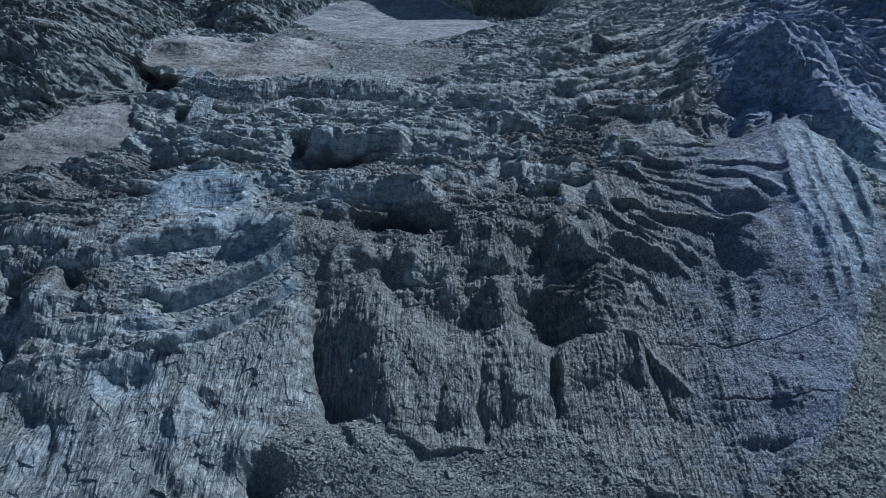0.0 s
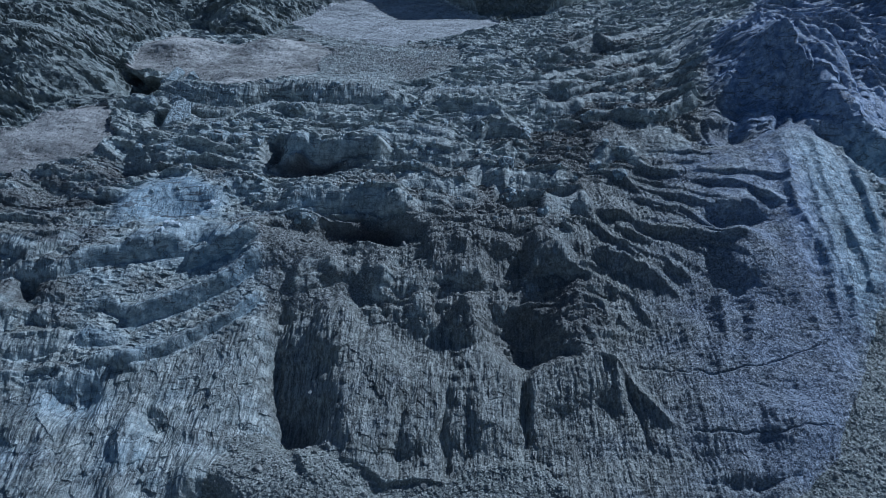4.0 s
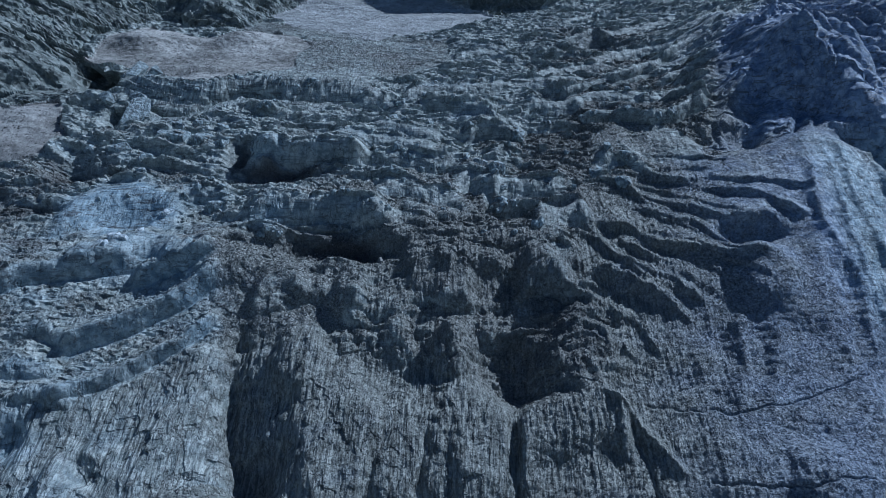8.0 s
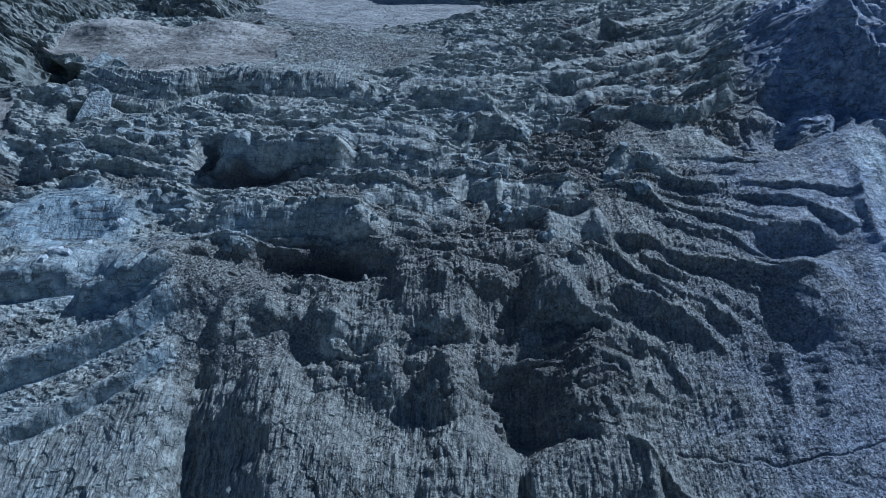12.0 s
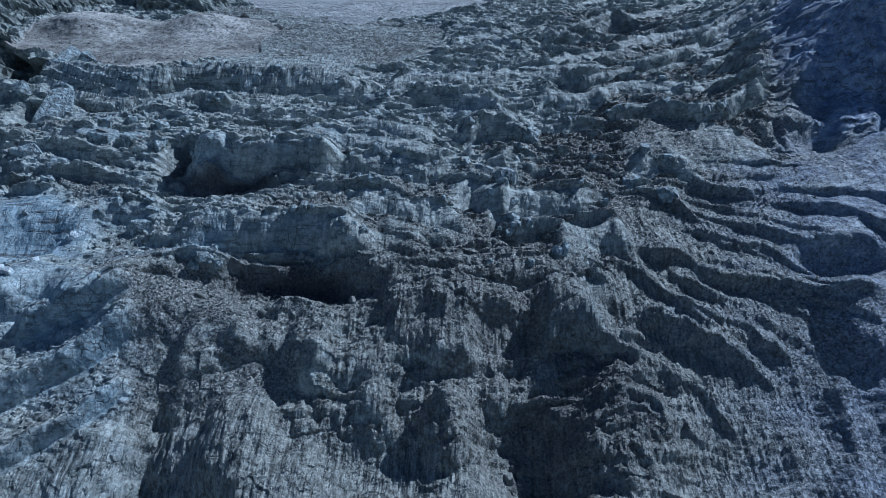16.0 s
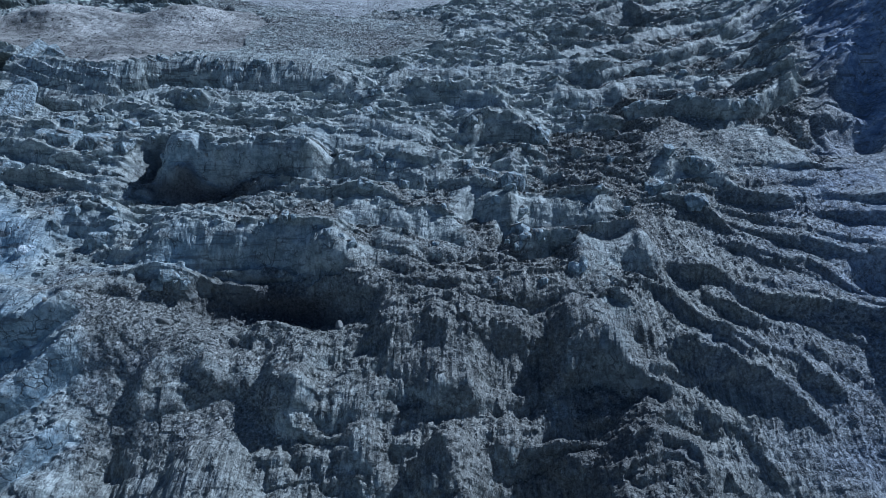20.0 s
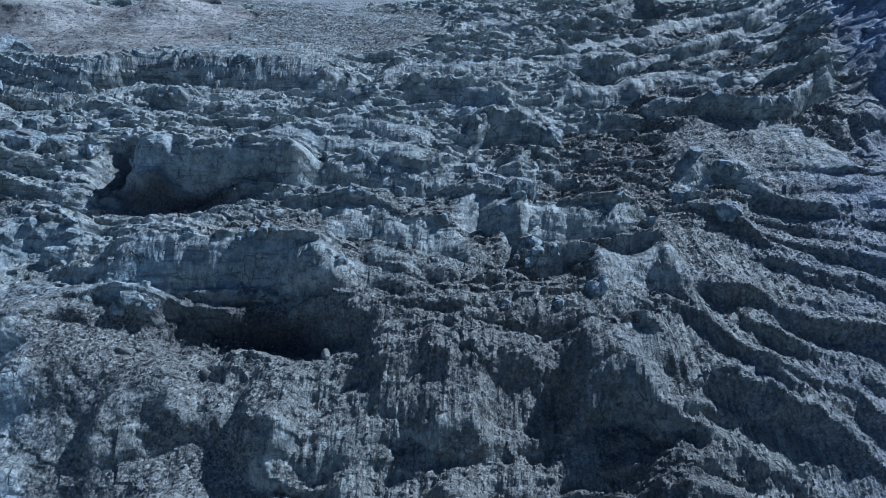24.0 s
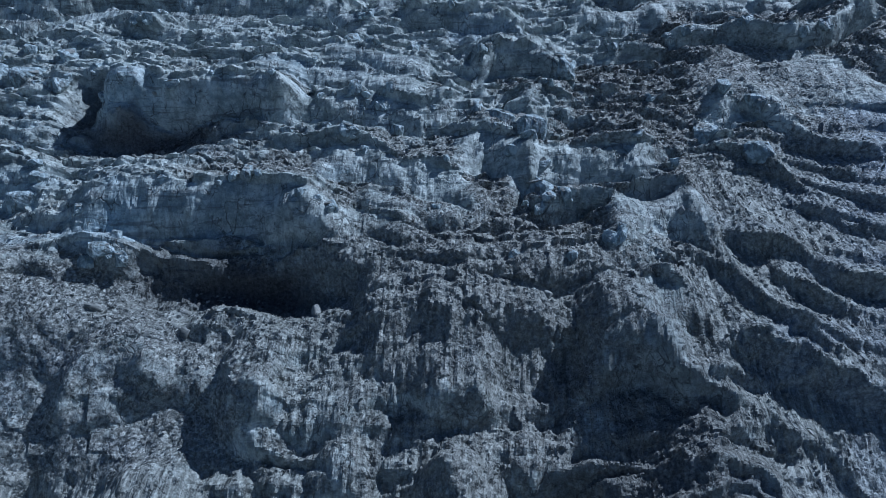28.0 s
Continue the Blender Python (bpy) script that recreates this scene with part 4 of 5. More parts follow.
steps = np.clip(rough * (1 - 0.35 * near) + 0.12 * front + 0.05 * left_slope, 0, 1)
for pitch_m, amp, wall, seed in ((12.5, 2.6, 0.3, 31), (6.0, 1.35, 0.32, 41), (2.9, 0.6, 0.36, 46)):
    p = (S + warp * min(1, pitch_m / 6)) / pitch_m + 0.9 * grain(X / (3.4 * pitch_m), S / (1.4 * pitch_m), seed)
    fr = p - np.floor(p)
    prof = np.where(fr < wall, smooth(fr / wall, 0, 1), 1 - (np.maximum(fr - wall, 0) / (1 - wall)) ** 1.15)
    local = np.clip(0.5 + 1.9 * grain(X / (1.6 * pitch_m), np.floor(p) * 3.7, seed + 1), 0, 1.7)
    D += steps * amp * local * (prof - 0.5) * (1 - 0.7 * near if pitch_m < 4 else 1.0)
for wide, high, lift, seed in ((12.0, 5.5, 1.1, 51), (5.5, 2.8, 0.55, 52), (2.8, 1.7, 0.22, 55)):
    f1, f2, rnd, vx, vy = cells((X + 0.9 * WARP_X * min(1, wide / 5)) / wide, (S + 0.8 * WARP_S * min(1, high / 3)) / high, seed)
    other = (rnd * 57.3) % 1.0
    D += rough * (1 - 0.6 * near) * lift * smooth(f2 - f1, 0, 0.35) * (0.9 * (rnd - 0.4) - 0.9 * vy + 1.7 * (other - 0.5) * vx + 0.3)
D += near * fall * (1 - left_ice) * (1 - 0.8 * FACE) * 0.9 * billow((X + 0.6 * WARP_X) / 6.5, (S + 0.6 * WARP_S) / 9, 58, 3, 0.45)
D += steps * 0.45 * ridged((X + WARP_X) / 12, (S + WARP_S) / 6, 57, 5, 0.5)


def spread(a, n):
    """The mean over n steps each way."""
    for axis in (0, 1):
        c = np.cumsum(np.concatenate([np.repeat(np.take(a, [0], axis), n + 1, axis), a, np.repeat(np.take(a, [-1], axis), n, axis)], axis), axis=axis, dtype=np.float64)
        m = a.shape[axis]
        hi, lo = np.take(c, np.arange(2 * n + 1, 2 * n + 1 + m), axis), np.take(c, np.arange(0, m), axis)
        a = ((hi - lo) / (2 * n + 1)).astype(np.float32)
    return a


# what faces up carries stones, what faces out stays clean
slope_big = np.gradient(D, axis=0) / np.gradient(S, axis=0)
face = np.maximum(spread(smooth(slope_big, 0.1, 0.7), 2), FACE)
top = 1 - face
crest = smooth(D - spread(D, 7), 0.25, 0.8) * (1 - snow) * (1 - rock) * (1 - rubble) * (1 - 0.85 * dome)
bumpy = fall * (1 - 0.5 * near) * (1 - 0.75 * bank_wall) * (1 - 0.6 * blue_face) * (1 - 0.65 * face) * (1 - 0.6 * smooth_dirt)
D += bumpy * (0.6 + 0.4 * top) * (0.45 * broken(X + 0.3 * WARP_X, S + 0.3 * WARP_S, 1.9, 1.5, 53) + 0.16 * broken(X, S, 1.0, 0.8, 54))
D += bumpy * (0.3 + 0.7 * top) * 0.16 * billow(X / 5, S / 4, 61, 3, 0.5) + fall * face * (0.22 + 0.15 * near * (1 - left_ice)) * billow((X + 0.4 * WARP_X) / 4, S / 9, 67, 4, 0.5) + fall * (face + 0.3 * near) * (1 - 0.7 * left_ice) * 0.10 * billow(X / 1.3, S / 7, 68, 2)
# cliffs and tongue: runnels down the slope, scallops, thin bands across
runnel = billow(X / 1.3 + 0.25 * WARP_X, S / 10, 71, 2)
lower = fall * (1 - smooth(S, 60, 85))
scallop = cells((X + 0.3 * WARP_X) / 1.15, (S + 0.3 * WARP_S) / 0.8, 74)[0]
steep = np.maximum(front, 0.85 * left_slope * (1 - 0.85 * promontory))
tongue_dirty = tongue * (1 - smooth(X, 55, 95))
D += (0.20 * steep + 0.06 * tongue + 0.22 * tongue_dirty + 0.2 * lower * (1 - 0.8 * left_ice) + 0.15 * bank_wall) * runnel + steep * 0.55 * billow(X / 7, S / 13, 72, 3, 0.5)
D += (0.05 * steep + 0.06 * tongue + 0.08 * tongue_dirty) * (scallop - 0.4) + steep * 0.22 * broken(X + 0.3 * WARP_X, S + 0.3 * WARP_S, 2.2, 3.0, 76, 0.6)
D += tongue * (0.10 * billow(X / 12, S / 4, 75, 3, 0.5) + 0.07 * ridged((X + WARP_X) / 11, (S + 0.5 * WARP_S) / 1.7, 78, 2) + 0.04 * broken(X, S, 2.4, 1.2, 79))
for line in ([(56, 22.5), (75, 21), (92, 24.5), (104, 30)], [(66, 6), (82, 3.5), (94, 6)], [(92, 101), (103, 104), (112, 106)]):
    trench(line, -0.45, 0.28, 2.0, 0.7)
lean = np.interp(S, [30, 55, 75, 95], [0.85, 0.6, 0.38, 0.25])
p = (S + lean * (X - 45) + 0.35 * warp) / 4.6 + 0.5 * grain(X / 22, S / 12, 73)
fr = p - np.floor(p)
prof = np.where(fr < 0.22, smooth(fr / 0.22, 0, 1), 1 - (np.maximum(fr - 0.22, 0) / 0.78) ** 1.5)
D += tongue * smooth(S, 40, 56) * smooth(X - 0.35 * (60 - S), 58, 72) * np.clip(0.55 + 1.6 * grain(X / 13, np.floor(p) * 2.9, 82), 0, 1.4) * (1 - smooth(X, 84, 95)) * (prof - 0.5)
wave = (S + 0.12 * X + 0.5 * WARP_S + 3 * grain(X / 20, S / 9, 97)) / 2.3
D += tongue * (1 - smooth(S, 40, 56)) * (0.16 * np.abs(np.sin(3.14 * wave)) * np.clip(0.6 + 1.5 * grain(X / 16, S / 5, 98), 0, 1.4) + 0.8 * billow(X / 13 + 0.1 * WARP_X, S / 30, 99, 2, 0.35))
layer = (S - np.interp(X, [-105, -88, -70, -55, -40, -10], [146, 136, 129, 134, 141, 149]) + 0.25 * WARP_S) / 3.1 + 0.25 * grain(X / 15, S / 8, 107)
D += np.maximum(bank_wall, 0.7 * smooth_dirt) * 0.7 * ((layer - np.floor(layer)) ** 2 - 0.33)
D += dome * (1.2 * billow(X / 12 + 0.2 * WARP_X - S / 40, S / 20, 81, 3, 0.5) + 0.5 * broken(X + WARP_X + 0.4 * S, S + WARP_S, 7, 3.5, 84, 0.4) + 0.1 * fbm(X / 3, S / 3, 85, 2))
f1, f2, rnd, vx, vy = cells((X + WARP_X) / 5, (S + WARP_S) / 13, 87)
D += promontory * (0.25 * broken(X + WARP_X, S + WARP_S, 6, 4, 77) + 0.10 * broken(X, S, 2.2, 1.6, 78) + 0.5 * billow(X / 8, S / 9, 83, 3, 0.45)) + (left_slope * (1 - promontory) + 0.6 * front) * (0.25 * (rnd - 0.5) + 0.6 * (rnd - 0.5) * vx - 0.3 * vy)
p = (S + 0.55 * X + 1.2 * warp) / 8.5
fr = p - np.floor(p)
prof = np.where(fr < 0.25, 1 - np.abs(1 - fr / 0.25) ** 1.6, 1 - np.abs((fr - 0.25) / 0.75) ** 1.3)
D += dome_top * (3.6 * np.clip(0.7 + 1.2 * grain(X / 12, np.floor(p) * 3.1, 88), 0, 1.5) * (prof - 0.5) + 0.8 * broken(X + WARP_X, S + WARP_S, 5, 3, 89))
# rock
D += rock_top * 34 * smooth(S, 296, 326)
D += rock_left * 44 * np.clip(rise_left - 0.5, 0, 0.5)
lean_x, lean_s = X + 0.7 * S + 0.8 * WARP_X, S - 0.35 * X + 0.8 * WARP_S
slab = np.clip(0.3 + 1.6 * smooth(fbm(X / 40, S / 30, 94, 2), -0.3, 0.3), 0.45, 1.6)
D += rock * (3.2 * broken(lean_x, lean_s, 26, 12, 91) + slab * (1.5 * broken(lean_x, lean_s, 9, 5, 92) + 0.75 * broken(lean_x, lean_s, 4, 2.2, 95) + 0.4 * broken(X, S, 2, 1.3, 96)) + 1.2 * fbm(X / 20, S / 14, 93, 3, 0.5))
# rubble
for size, h, seed in ((4.0, 0.22, 101), (1.5, 0.16, 102), (0.8, 0.16, 103)):
    D += rubble * h * broken(X, S, size, size, seed)
D += rubble * 1.1 * fbm(X / 18, S / 14, 105, 3) + snow * 1.3 * fbm(X / 17, S / 11, 106, 4, 0.42)

# beyond the sheet's fine part: valley floor below, mountain above
low = smooth(-S, 36, 140)
D = D * (1 - low) + low * ((-22 - S * math.sin(SLOPE)) / math.cos(SLOPE) + 5 * fbm(X / 60, S / 60, 111, 3))

# debris lies on what faces up, clean ice shows in the faces
slope_s = np.gradient(D, axis=0) / np.gradient(S, axis=0)
middle = np.exp(-((X - 22 - 0.12 * S) / 26) ** 2)
far = smooth(S, 95, 150)
clean = smooth(-X, 15, 40) * smooth(S, 20, 40) * (1 - smooth(S, 80, 100))
WARM = np.clip(0.8 * middle * (1 - far) * (1 - front) + 0.5 * fbm(X / 25, S / 18, 126, 3) * (1 - far), 0, 1) * (1 - tongue) * (1 - dome) * (1 - front)
FLUTE = np.clip(steep + 0.7 * lower * (1 - left_ice) * (1 - promontory) + 0.6 * bank_wall + 0.8 * tongue_dirty, 0, 1)
CYAN = np.clip(1 - smooth(X, -30, 60) + smooth(X, 104, 116) * (1 - smooth(S, 95, 110)), 0, 1)
CALM = np.clip(np.maximum.reduce([0.8 * dome, 0.35 * tongue - 0.3 * tongue_dirty, 0.45 * front, 0.35 * left_slope, 0.8 * bank_wall, 0.6 * tongue * (1 - smooth(S, 35, 52)) * smooth(X, 55, 80), 0.9 * blue_face, 0.55 * face * fall, 0.2 * QUIET]), 0, 1)
DIRT += -0.8 * blue_face - 0.08 * left_ice - 0.04 * clean * fall + 0.05 * dome + 0.25 * dome_top - 0.45 * far * fall + 0.08 * left_slope + 0.5 * smooth_dirt * fall + 0.38 * middle * (1 - dome) * (1 - far) - 0.10 * fall + (0.44 + 0.2 * (1 - smooth(S, 50, 80))) * tongue + 0.35 * tongue_dirty + 0.7 * front + 0.22 * left_slope + 0.45 * promontory - 0.3 * bank_wall
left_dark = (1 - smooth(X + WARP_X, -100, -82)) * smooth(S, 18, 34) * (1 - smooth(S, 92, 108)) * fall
# dark broken ground, its shadows painted into the gravel tone too
GRAVEL_SHADE += left_dark * 0.7 * smooth(fbm(X / 12, S / 7, 131, 4), -0.1, 0.5) + 0.5 * fall * np.exp(-((X - 40) / 10) ** 2 - ((S - 42) / 16) ** 2)
low_middle = np.exp(-((X - 17) / 32) ** 4 - ((S - 54) / 32) ** 4)
rubble_hill = np.exp(-((X - 72) / 24) ** 4 - ((S - 112) / 15) ** 4)
upper_right = np.exp(-((X - 64 - 0.1 * (S - 150)) / 30) ** 4 - ((S - 170) / 72) ** 4)
WARM = np.clip(0.6 * WARM + 0.3 * upper_right * (1 - dome), 0, 1)
DIRT += (0.6 * top - 0.35 * face - 0.08 + 0.55 * low_middle + 0.8 * upper_right) * fall + 0.35 * left_dark + 0.9 * rubble_hill * (1 - 0.3 * face) + 0.25 * low_middle * fall * face - 0.3 * FACE * (1 - 0.9 * low_middle) + 0.12 * tongue * (1 - smooth(S, 35, 52)) * smooth(X, 55, 80) - 0.25 * crest + (0.35 * fbm(X / 14, S / 8, 121, 4) + 0.25 * fbm(X / 34, S / 20, 128, 2)) * (1 - 0.65 * tongue) * (1 - 0.5 * front)
BLUE += 0.25 * tongue * (1 - smooth(S, 40, 60)) * smooth(X, 40, 75) + 0.3 * blue_face + 0.08 * left_ice + 0.04 - 0.3 * middle * (1 - far) + 0.62 * tongue - 0.6 * tongue_dirty + 0.9 * dome - 0.1 * far * fall - 0.02 * left_slope + 0.16 * face * fall - 0.3 * (low_middle + upper_right + rubble_hill) * (1 - tongue) + 0.3 * FACE * left_ice - 0.2 * crest + 0.35 * fbm(X / 10, S / 6, 124, 3)
DIRT[:] = np.where(snow > 0.3, 0.62 + 0.3 * fbm(X / 18, S / 12, 129, 4), DIRT)
for at, rx, rs in (([(-112, 197.3)], 9, 9), ([(-97.1, 185.2)], 9, 5), ([(-69.6, 186.9)], 8, 10), ([(-63.3, 194.2)], 8, 7), ([(-80, 152.9)], 12, 5), ([(-123.7, 125.8)], 12, 4), ([(-133, 113.7)], 14, 7)):
    tint(DIRT, at, rx, rs, -0.6)


def sheet(name, keep, material, label, category, kind):
    """One piece of the ground: the sheet's faces where keep is set."""
    P = np.empty((*X.shape, 3), np.float32)
    P[..., 0] = X
    P[..., 1] = FOOT.y + (S + UNDER) * UP_SLOPE.y + D * OUT.y
    P[..., 2] = FOOT.z + (S + UNDER) * UP_SLOPE.z + D * OUT.z
    idx = np.arange(X.size).reshape(X.shape)
    quads = np.stack([idx[:-1, :-1], idx[:-1, 1:], idx[1:, 1:], idx[1:, :-1]], -1)[keep]
    used, inverse = np.unique(quads, return_inverse=True)
    me = bpy.data.meshes.new(name)
    me.vertices.add(len(used))
    me.vertices.foreach_set("co", P.reshape(-1, 3)[used].ravel())
    n = len(quads)
    me.loops.add(n * 4)
    me.loops.foreach_set("vertex_index", inverse.ravel().astype(np.int32))
    me.polygons.add(n)
    me.polygons.foreach_set("loop_start", np.arange(0, n * 4, 4, dtype=np.int32))
    me.update(calc_edges=True)
    me.shade_flat()
    for title, values in (("dirt", DIRT), ("blue", BLUE), ("gravel_shade", GRAVEL_SHADE), ("warm", WARM), ("flute", FLUTE), ("calm", CALM), ("cyan", CYAN)):
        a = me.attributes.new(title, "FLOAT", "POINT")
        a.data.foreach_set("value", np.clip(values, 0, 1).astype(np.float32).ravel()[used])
    me.materials.append(material)
    return tagged(new(name, me), label, category, kind=kind)


kind_of = np.zeros(X.shape, np.int8)
kind_of[rubble > 0.5] = 1
kind_of[rock > 0.5] = 2
for n, m in ((3, snow_low), (4, snow_bank), (5, snow_high)):
    kind_of[m > 0.5] = n
face_kind = kind_of[:-1, :-1]
glacier = tagged(new("glacier"), "crevassed blue-grey glacier icefall streaked with dark debris", "glacier", kind="structure")
zone = np.zeros(X.shape, np.int8)
for n, m in ((1, tongue), (2, dome), (3, front), (4, left_slope)):
    zone[m > 0.5] = n
for n, name, label in ((0, "icefall", "broken steps of debris-covered ice"), (1, "ice_tongue", "smooth folded blue-grey ice"), (2, "ice_dome", "shaded blue ice dome"),
                       (3, "ice_front", "fluted grey ice cliff"), (4, "side_slope", "pale runnelled ice slope")):
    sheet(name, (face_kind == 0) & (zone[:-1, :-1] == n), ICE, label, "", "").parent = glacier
sheet("moraine_ground", face_kind == 1, RUBBLE, "grey rubble slope at the foot of the ice", "ground", "structure")
sheet("rock_wall", face_kind == 2, ROCK, "dark fractured mountain rock above the ice", "rock face", "structure")
sheet("snow_patch", face_kind == 3, OLD_SNOW, "dirty old snow patch lying against dark rock", "snow", "structure")
sheet("snow_bank", face_kind == 4, SNOW, "smooth grit-covered snow bank with an undercut edge", "snow", "structure")
sheet("snow_field", face_kind == 5, FIRN, "bright old snow field below the headwall", "snow", "structure")


# ---- things on the sheet ----
def ground(x, s, sink=0.0):
    """The place on the sheet at x across and s up the slope, sunk by some metres."""
    r = int(np.clip(np.searchsorted(S_LINE, s), 0, len(S_LINE) - 1))
    c = int(np.clip(np.searchsorted(U_LINE, x / HALF[r]), 0, len(U_LINE) - 1))
    d = float(D[r, c]) - sink
    return Vector((float(X[r, c]), FOOT.y + float(S[r, c]) * UP_SLOPE.y + d * OUT.y, FOOT.z + float(S[r, c]) * UP_SLOPE.z + d * OUT.z))


def kind_at(x, s):
    r = int(np.clip(np.searchsorted(S_LINE, s), 0, len(S_LINE) - 1))
    c = int(np.clip(np.searchsorted(U_LINE, x / HALF[r]), 0, len(U_LINE) - 1))
    return int(kind_of[r, c])


def chunk(rng, sx, sy, sz, points=16, boxy=0.5):
    """An angular lump: the hull of random points between a box and a ball."""
    bm = bmesh.new()
    for _ in range(points):
        v = Vector((rng.uniform(-1, 1), rng.uniform(-1, 1), rng.uniform(-1, 1)))
        v = v * (boxy / max(abs(c) for c in v)) + v.normalized() * (1 - boxy)
        bm.verts.new((v.x * sx, v.y * sy, v.z * sz))
    bmesh.ops.convex_hull(bm, input=bm.verts)
    loose = [v for v in bm.verts if not v.link_faces]
    bmesh.ops.delete(bm, geom=loose, context="VERTS")
    return bm


def part(name, bm, material, parent=None, label=""):
    me = bpy.data.meshes.new(name)
    bm.to_mesh(me)
    bm.free()
    me.materials.append(material)
    ob = new(name, me)
    ob.parent = parent
    return tagged(ob, label) if label else ob


def ice_block(rng, at, size, label, group, turn=None, shape=(1.0, 0.7, 0.8), rubble_cap=True, material=None, lift=0.0):
    """A toppled block of ice with facets, chips broken off its rim and grit on its top."""
    x, s = at
    sx, sy, sz = (size * k * rng.uniform(0.85, 1.15) for k in shape)
    top = new("serac")
    top.matrix_world = Matrix.Translation(ground(x, s, 0.25 * sz - lift)) @ Euler([radians(a) for a in turn or (rng.uniform(-18, 18), rng.uniform(-18, 18), rng.uniform(0, 180))]).to_matrix().to_4x4()
    bm = chunk(rng, sx, sy, sz, 18, 0.62)
    bmesh.ops.bevel(bm, geom=bm.edges[:], offset=0.02 * size, segments=1, affect="EDGES")
    part("block", bm, material or ICE_BLOCK, top)
    if rubble_cap:
        bm = chunk(rng, sx * 0.62, sy * 0.62, sz * 0.14, 14, 0.3)
        bmesh.ops.translate(bm, verts=bm.verts, vec=(0, 0, sz * 0.74))
        part("debris_cap", bm, STONE, top, "grey grit and stones on the top")
    bm = chunk(rng, size * 0.28, size * 0.22, size * 0.24, 12, 0.5)
    bmesh.ops.translate(bm, verts=bm.verts, vec=(sx * rng.uniform(-0.8, 0.8), -sy * 0.9, -sz * 0.45))
    part("chip", bm, material or ICE_BLOCK, top)
    return tagged(top, label, "ice block", group)


def make_block_ice(name, lo, hi, dark):
    mat, nt, b = nodes_of(name, 0.5)
    p = plane_coords(nt)
    tone = mix(nt, ramp(nt, noise_node(nt, p, 0.9, 3, 0.6), 0.1, 0.9), lo, hi)
    streak = ramp(nt, noise_node(nt, plane_coords(nt, (1.0, 0.3, 0.4)), 1.6, 3, 0.6), 0.55, 0.95)
    nt.links.new(mix(nt, maths(nt, "MULTIPLY", streak, 0.7), tone, dark), b.inputs["Base Color"])
    bump(nt, b, noise_node(nt, p, 1.4, 3, 0.6), 0.25)
    return mat


ICE_BLOCK = make_block_ice("block_ice", (0.22, 0.27, 0.29), (0.50, 0.58, 0.61), (0.12, 0.13, 0.13))
PALE_ICE = make_block_ice("pale_ice", (0.52, 0.60, 0.66), (0.80, 0.85, 0.88), (0.34, 0.38, 0.41))

rng = random.Random(7)
# the leaning slab and its neighbours at the cave
for at, size, shape, turn in (
        ([(-89.7, 123.5)], 5.5, (0.55, 0.5, 1.0), (-20, 28, 20)),
        ([(-101.6, 133)], 3.0, (0.8, 0.7, 0.6), (-10, 10, 60)),
        ([(-110.6, 156.2)], 3.6, (0.5, 0.7, 0.9), (15, 30, 10)),
        ([(-103.1, 156.9)], 3.8, (0.5, 0.8, 0.9), (10, 32, 15)),
        ([(-93.8, 151.7)], 3.2, (0.6, 0.8, 0.8), (10, 28, 20)),
        ([(-94.1, 135.1)], 4.0, (0.7, 0.7, 0.9), (5, 20, 30))):
    ice_block(rng, at[0], 1.35 * size, "tilted grey-blue ice slab at the snow bank's undercut edge", "slabs by the ice cave", turn, shape, False, None, 1.2)
for at, size in (([(-76.1, 110.8)], 3.0), ([(-69.9, 108.8)], 3.8), ([(-62.7, 108.3)], 3.2), ([(-85.3, 102.2)], 3.6), ([(-95.8, 104.8)], 2.8),
                 ([(-67.6, 119.6)], 2.4), ([(-58.5, 116.6)], 2.6), ([(-67.3, 100.3)], 3.0), ([(-56.4, 105.5)], 2.4), ([(-76.4, 98.9)], 3.2)):
    ice_block(rng, at[0], size, "jagged pale ice block toppled among grey debris", "toppled blocks below the snow bank")
for at, size in (([(-32.2, 66)], 1.7), ([(-30.1, 65.6)], 1.4), ([(-34.3, 64.8)], 1.3), ([(26.4, 80.3)], 3.0), ([(20.9, 95.2)], 3.0),
                 ([(25.2, 92.5)], 3.2), ([(32.9, 108.4)], 2.6), ([(17.3, 98.6)], 2.4), ([(4.5, 94.1)], 2.2), ([(53.9, 93.5)], 2.6),
                 ([(60.5, 88.8)], 2.6), ([(-5.8, 120.1)], 1.8), ([(-1.3, 117.9)], 1.8), ([(6.1, 116.9)], 1.8), ([(-49.8, 78.3)], 2.8)):
    ice_block(rng, at[0], size, "angular blue-grey serac standing in the icefall", "seracs of the icefall")
# broken white chunks before the blue face
for at, size in (([(-72.1, 58.5)], 1.5), ([(-70.1, 58.4)], 1.2), ([(-68.9, 60.7)], 1.9), ([(-66.6, 60.6)], 1.3), ([(-64.7, 65.4)], 1.0),
                 ([(-62.1, 73.5)], 1.0), ([(-60.9, 74.1)], 1.3), ([(-77.5, 113.1)], 1.6), ([(-44.7, 130.7)], 1.2)):
    ice_block(rng, at[0], size, "small white chunk of freshly broken ice on a ledge", "white ice chunks", None, (1.0, 0.6, 0.9), False, PALE_ICE)

# more seracs along the steps, where the icefall is most broken
count = 0
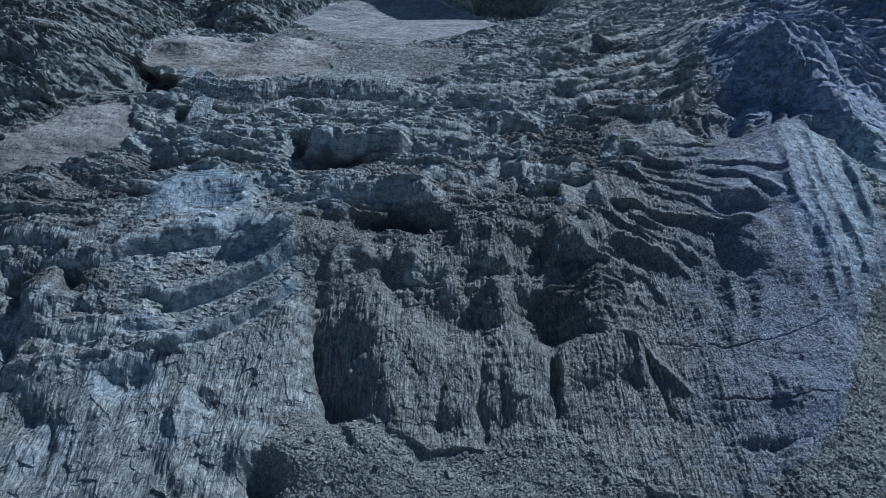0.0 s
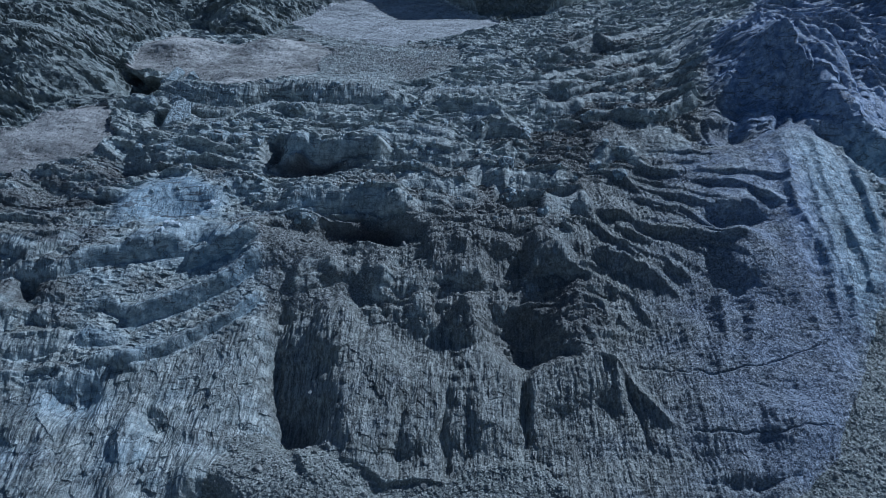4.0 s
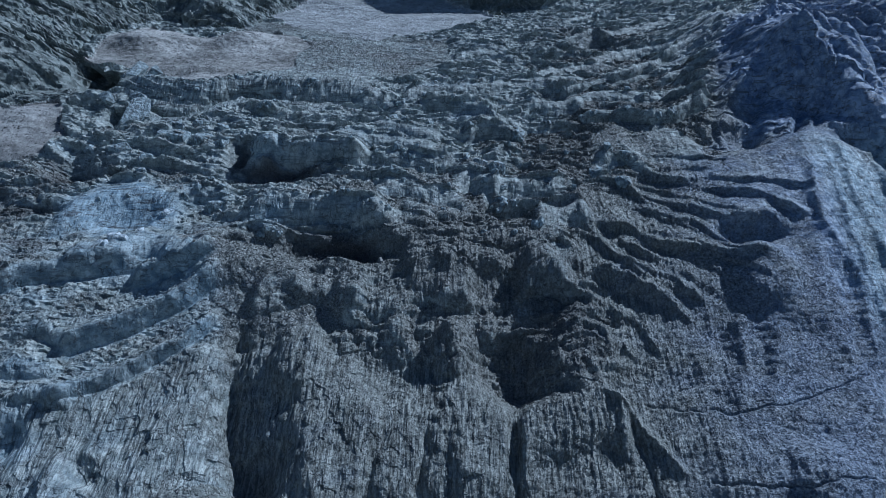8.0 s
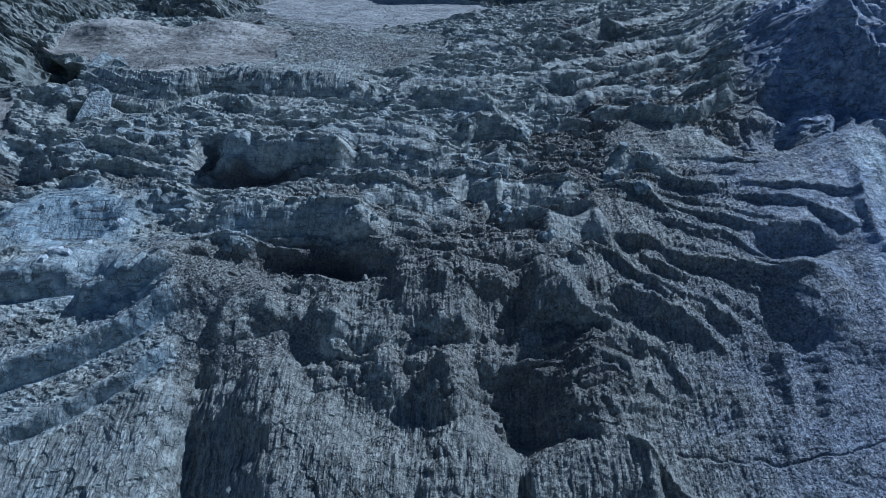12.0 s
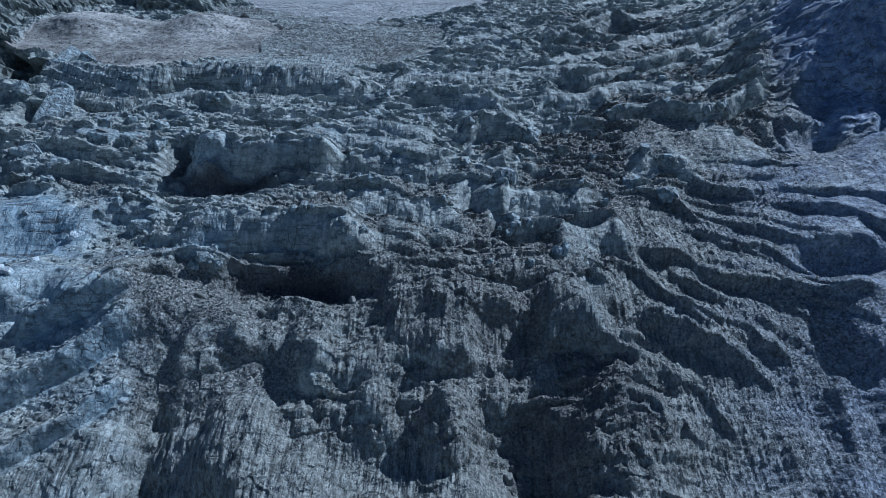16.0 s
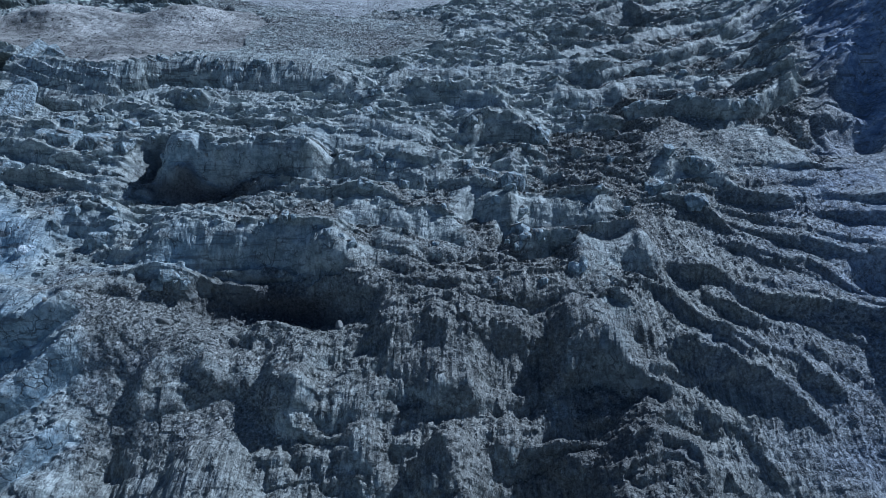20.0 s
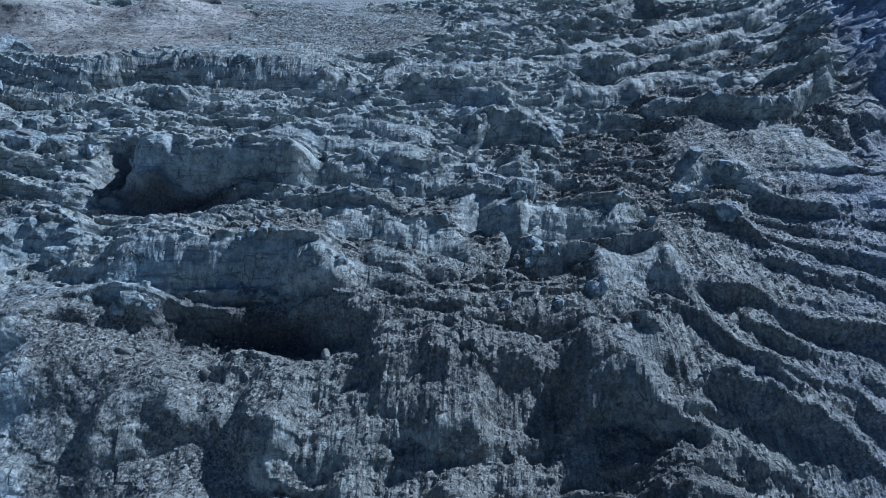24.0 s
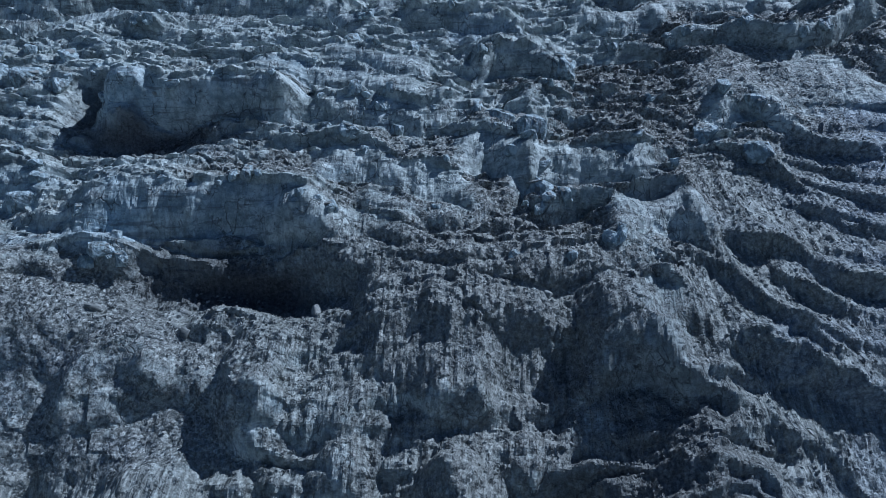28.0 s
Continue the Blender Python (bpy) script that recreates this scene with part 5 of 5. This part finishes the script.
while count < 120:
    x, s = rng.uniform(-95, 85), rng.uniform(62, 150)
    r = int(np.searchsorted(S_LINE, s))
    c = int(np.searchsorted(U_LINE, x / HALF[r]))
    if fall[r, c] > 0.9 and UNDER[r, c] < 0.3 and GRAVEL_SHADE[r, c] < 0.2 and D[r, c] - D[r - 12, c] > 0.8 and D[r, c] > D[min(r + 14, len(S_LINE) - 1), c]:
        ice_block(rng, (x, s), rng.uniform(0.7, 1.7), "angular blue-grey serac standing in the icefall", "seracs of the icefall")
        count += 1


# boulders
def boulder_mesh(seed):
    r = random.Random(seed)
    bm = chunk(r, 1.0, r.uniform(0.6, 0.95), r.uniform(0.5, 0.85), 15, 0.45)
    bmesh.ops.bevel(bm, geom=bm.edges[:], offset=0.07, segments=1, affect="EDGES")
    me = bpy.data.meshes.new("boulder")
    bm.to_mesh(me)
    bm.free()
    me.materials.append(STONE)
    return me


BOULDERS = [boulder_mesh(200 + k) for k in range(14)]


def boulder(at, size, label, group):
    ob = new("boulder", BOULDERS[rng.randrange(len(BOULDERS))])
    ob.matrix_world = Matrix.Translation(ground(*at, 0.12 * size)) @ Euler([rng.uniform(0, 6.28) for _ in range(3)]).to_matrix().to_4x4() @ Matrix.Diagonal((size, size, size, 1))
    return tagged(ob, label, "boulder", group)


for at, size in (([(65.2, 71.4)], 0.9), ([(63.4, 73.2)], 0.5), ([(24.3, 29.1)], 1.4), ([(-5.3, 88.2)], 0.7), ([(-31.4, 58.6)], 1.5), ([(-3.5, 60)], 1.2), ([(-21.3, 60.2)], 1.2),
                 ([(-19.6, 55.9)], 1.1), ([(-39, 89.6)], 1.2), ([(27.1, 85.1)], 0.9), ([(26.4, 62.2)], 0.9), ([(46.1, 75.5)], 0.9), ([(66.9, 84)], 0.7)):
    boulder(at[0], size, "pale grey angular boulder resting on glacier ice", "boulders on the ice")
count = 0
while count < 230:
    x, s = rng.uniform(-45, 110), rng.uniform(-32, 45)
    if kind_at(x, s) == 1:
        boulder((x, s), 0.35 + 0.9 * rng.random() ** 3, "grey angular boulder in the rubble below the ice", "boulders of the moraine")
        count += 1
count = 0
while count < 90:
    x, s = rng.uniform(-70, 80), rng.uniform(45, 120)
    if kind_at(x, s) == 0:
        boulder((x, s), 0.25 + 0.55 * rng.random() ** 3, "grey angular boulder lying on dirty ice", "boulders on the ice")
        count += 1


def stones(name, label, spots, lo, hi):
    """Many small stones in one mesh."""
    shapes = []
    for k in range(8):
        bm = chunk(random.Random(300 + k), 1.0, 0.8, 0.65, 9, 0.4)
        bmesh.ops.triangulate(bm, faces=bm.faces[:])
        bm.verts.index_update()
        shapes.append((np.array([v.co for v in bm.verts]), np.array([[v.index for v in f.verts] for f in bm.faces])))
        bm.free()
    verts, faces, n = [], [], 0
    for x, s in spots:
        co, tri = shapes[rng.randrange(8)]
        m = np.array(Euler([rng.uniform(0, 6.28) for _ in range(3)]).to_matrix()) * (lo + (hi - lo) * rng.random() ** 3)
        verts.append(co @ m.T + np.array(ground(x, s, 0.05)))
        faces.append(tri + n)
        n += len(co)
    me = bpy.data.meshes.new(name)
    me.from_pydata(np.concatenate(verts).tolist(), [], np.concatenate(faces).tolist())
    me.materials.append(STONE)
    return tagged(new(name, me), label, "stones", kind="stuff")


spots = []
while len(spots) < 15000:
    x, s = rng.uniform(-50, 130), rng.uniform(-33, 48)
    if kind_at(x, s) == 1:
        spots.append((x, s))
stones("rubble_stones", "loose grey stones covering the moraine slope", spots, 0.12, 0.45)
spots = []
while len(spots) < 13000:
    x, s = rng.uniform(-110, 90), rng.uniform(40, 150)
    r = int(np.searchsorted(S_LINE, s))
    c = int(np.searchsorted(U_LINE, x / HALF[r]))
    if kind_of[r, c] == 0 and DIRT[r, c] > 0.45 and slope_s[r, c] < 0.1:
        spots.append((x, s))
stones("glacier_stones", "small grey stones strewn over dirty ice", spots, 0.1, 0.4)
spots = []
while len(spots) < 3000:
    x, s = rng.uniform(-170, -5), rng.uniform(95, 290)
    if kind_at(x, s) >= 3:
        spots.append((x, s))
stones("snow_stones", "dark stones scattered on old snow", spots, 0.1, 0.42)
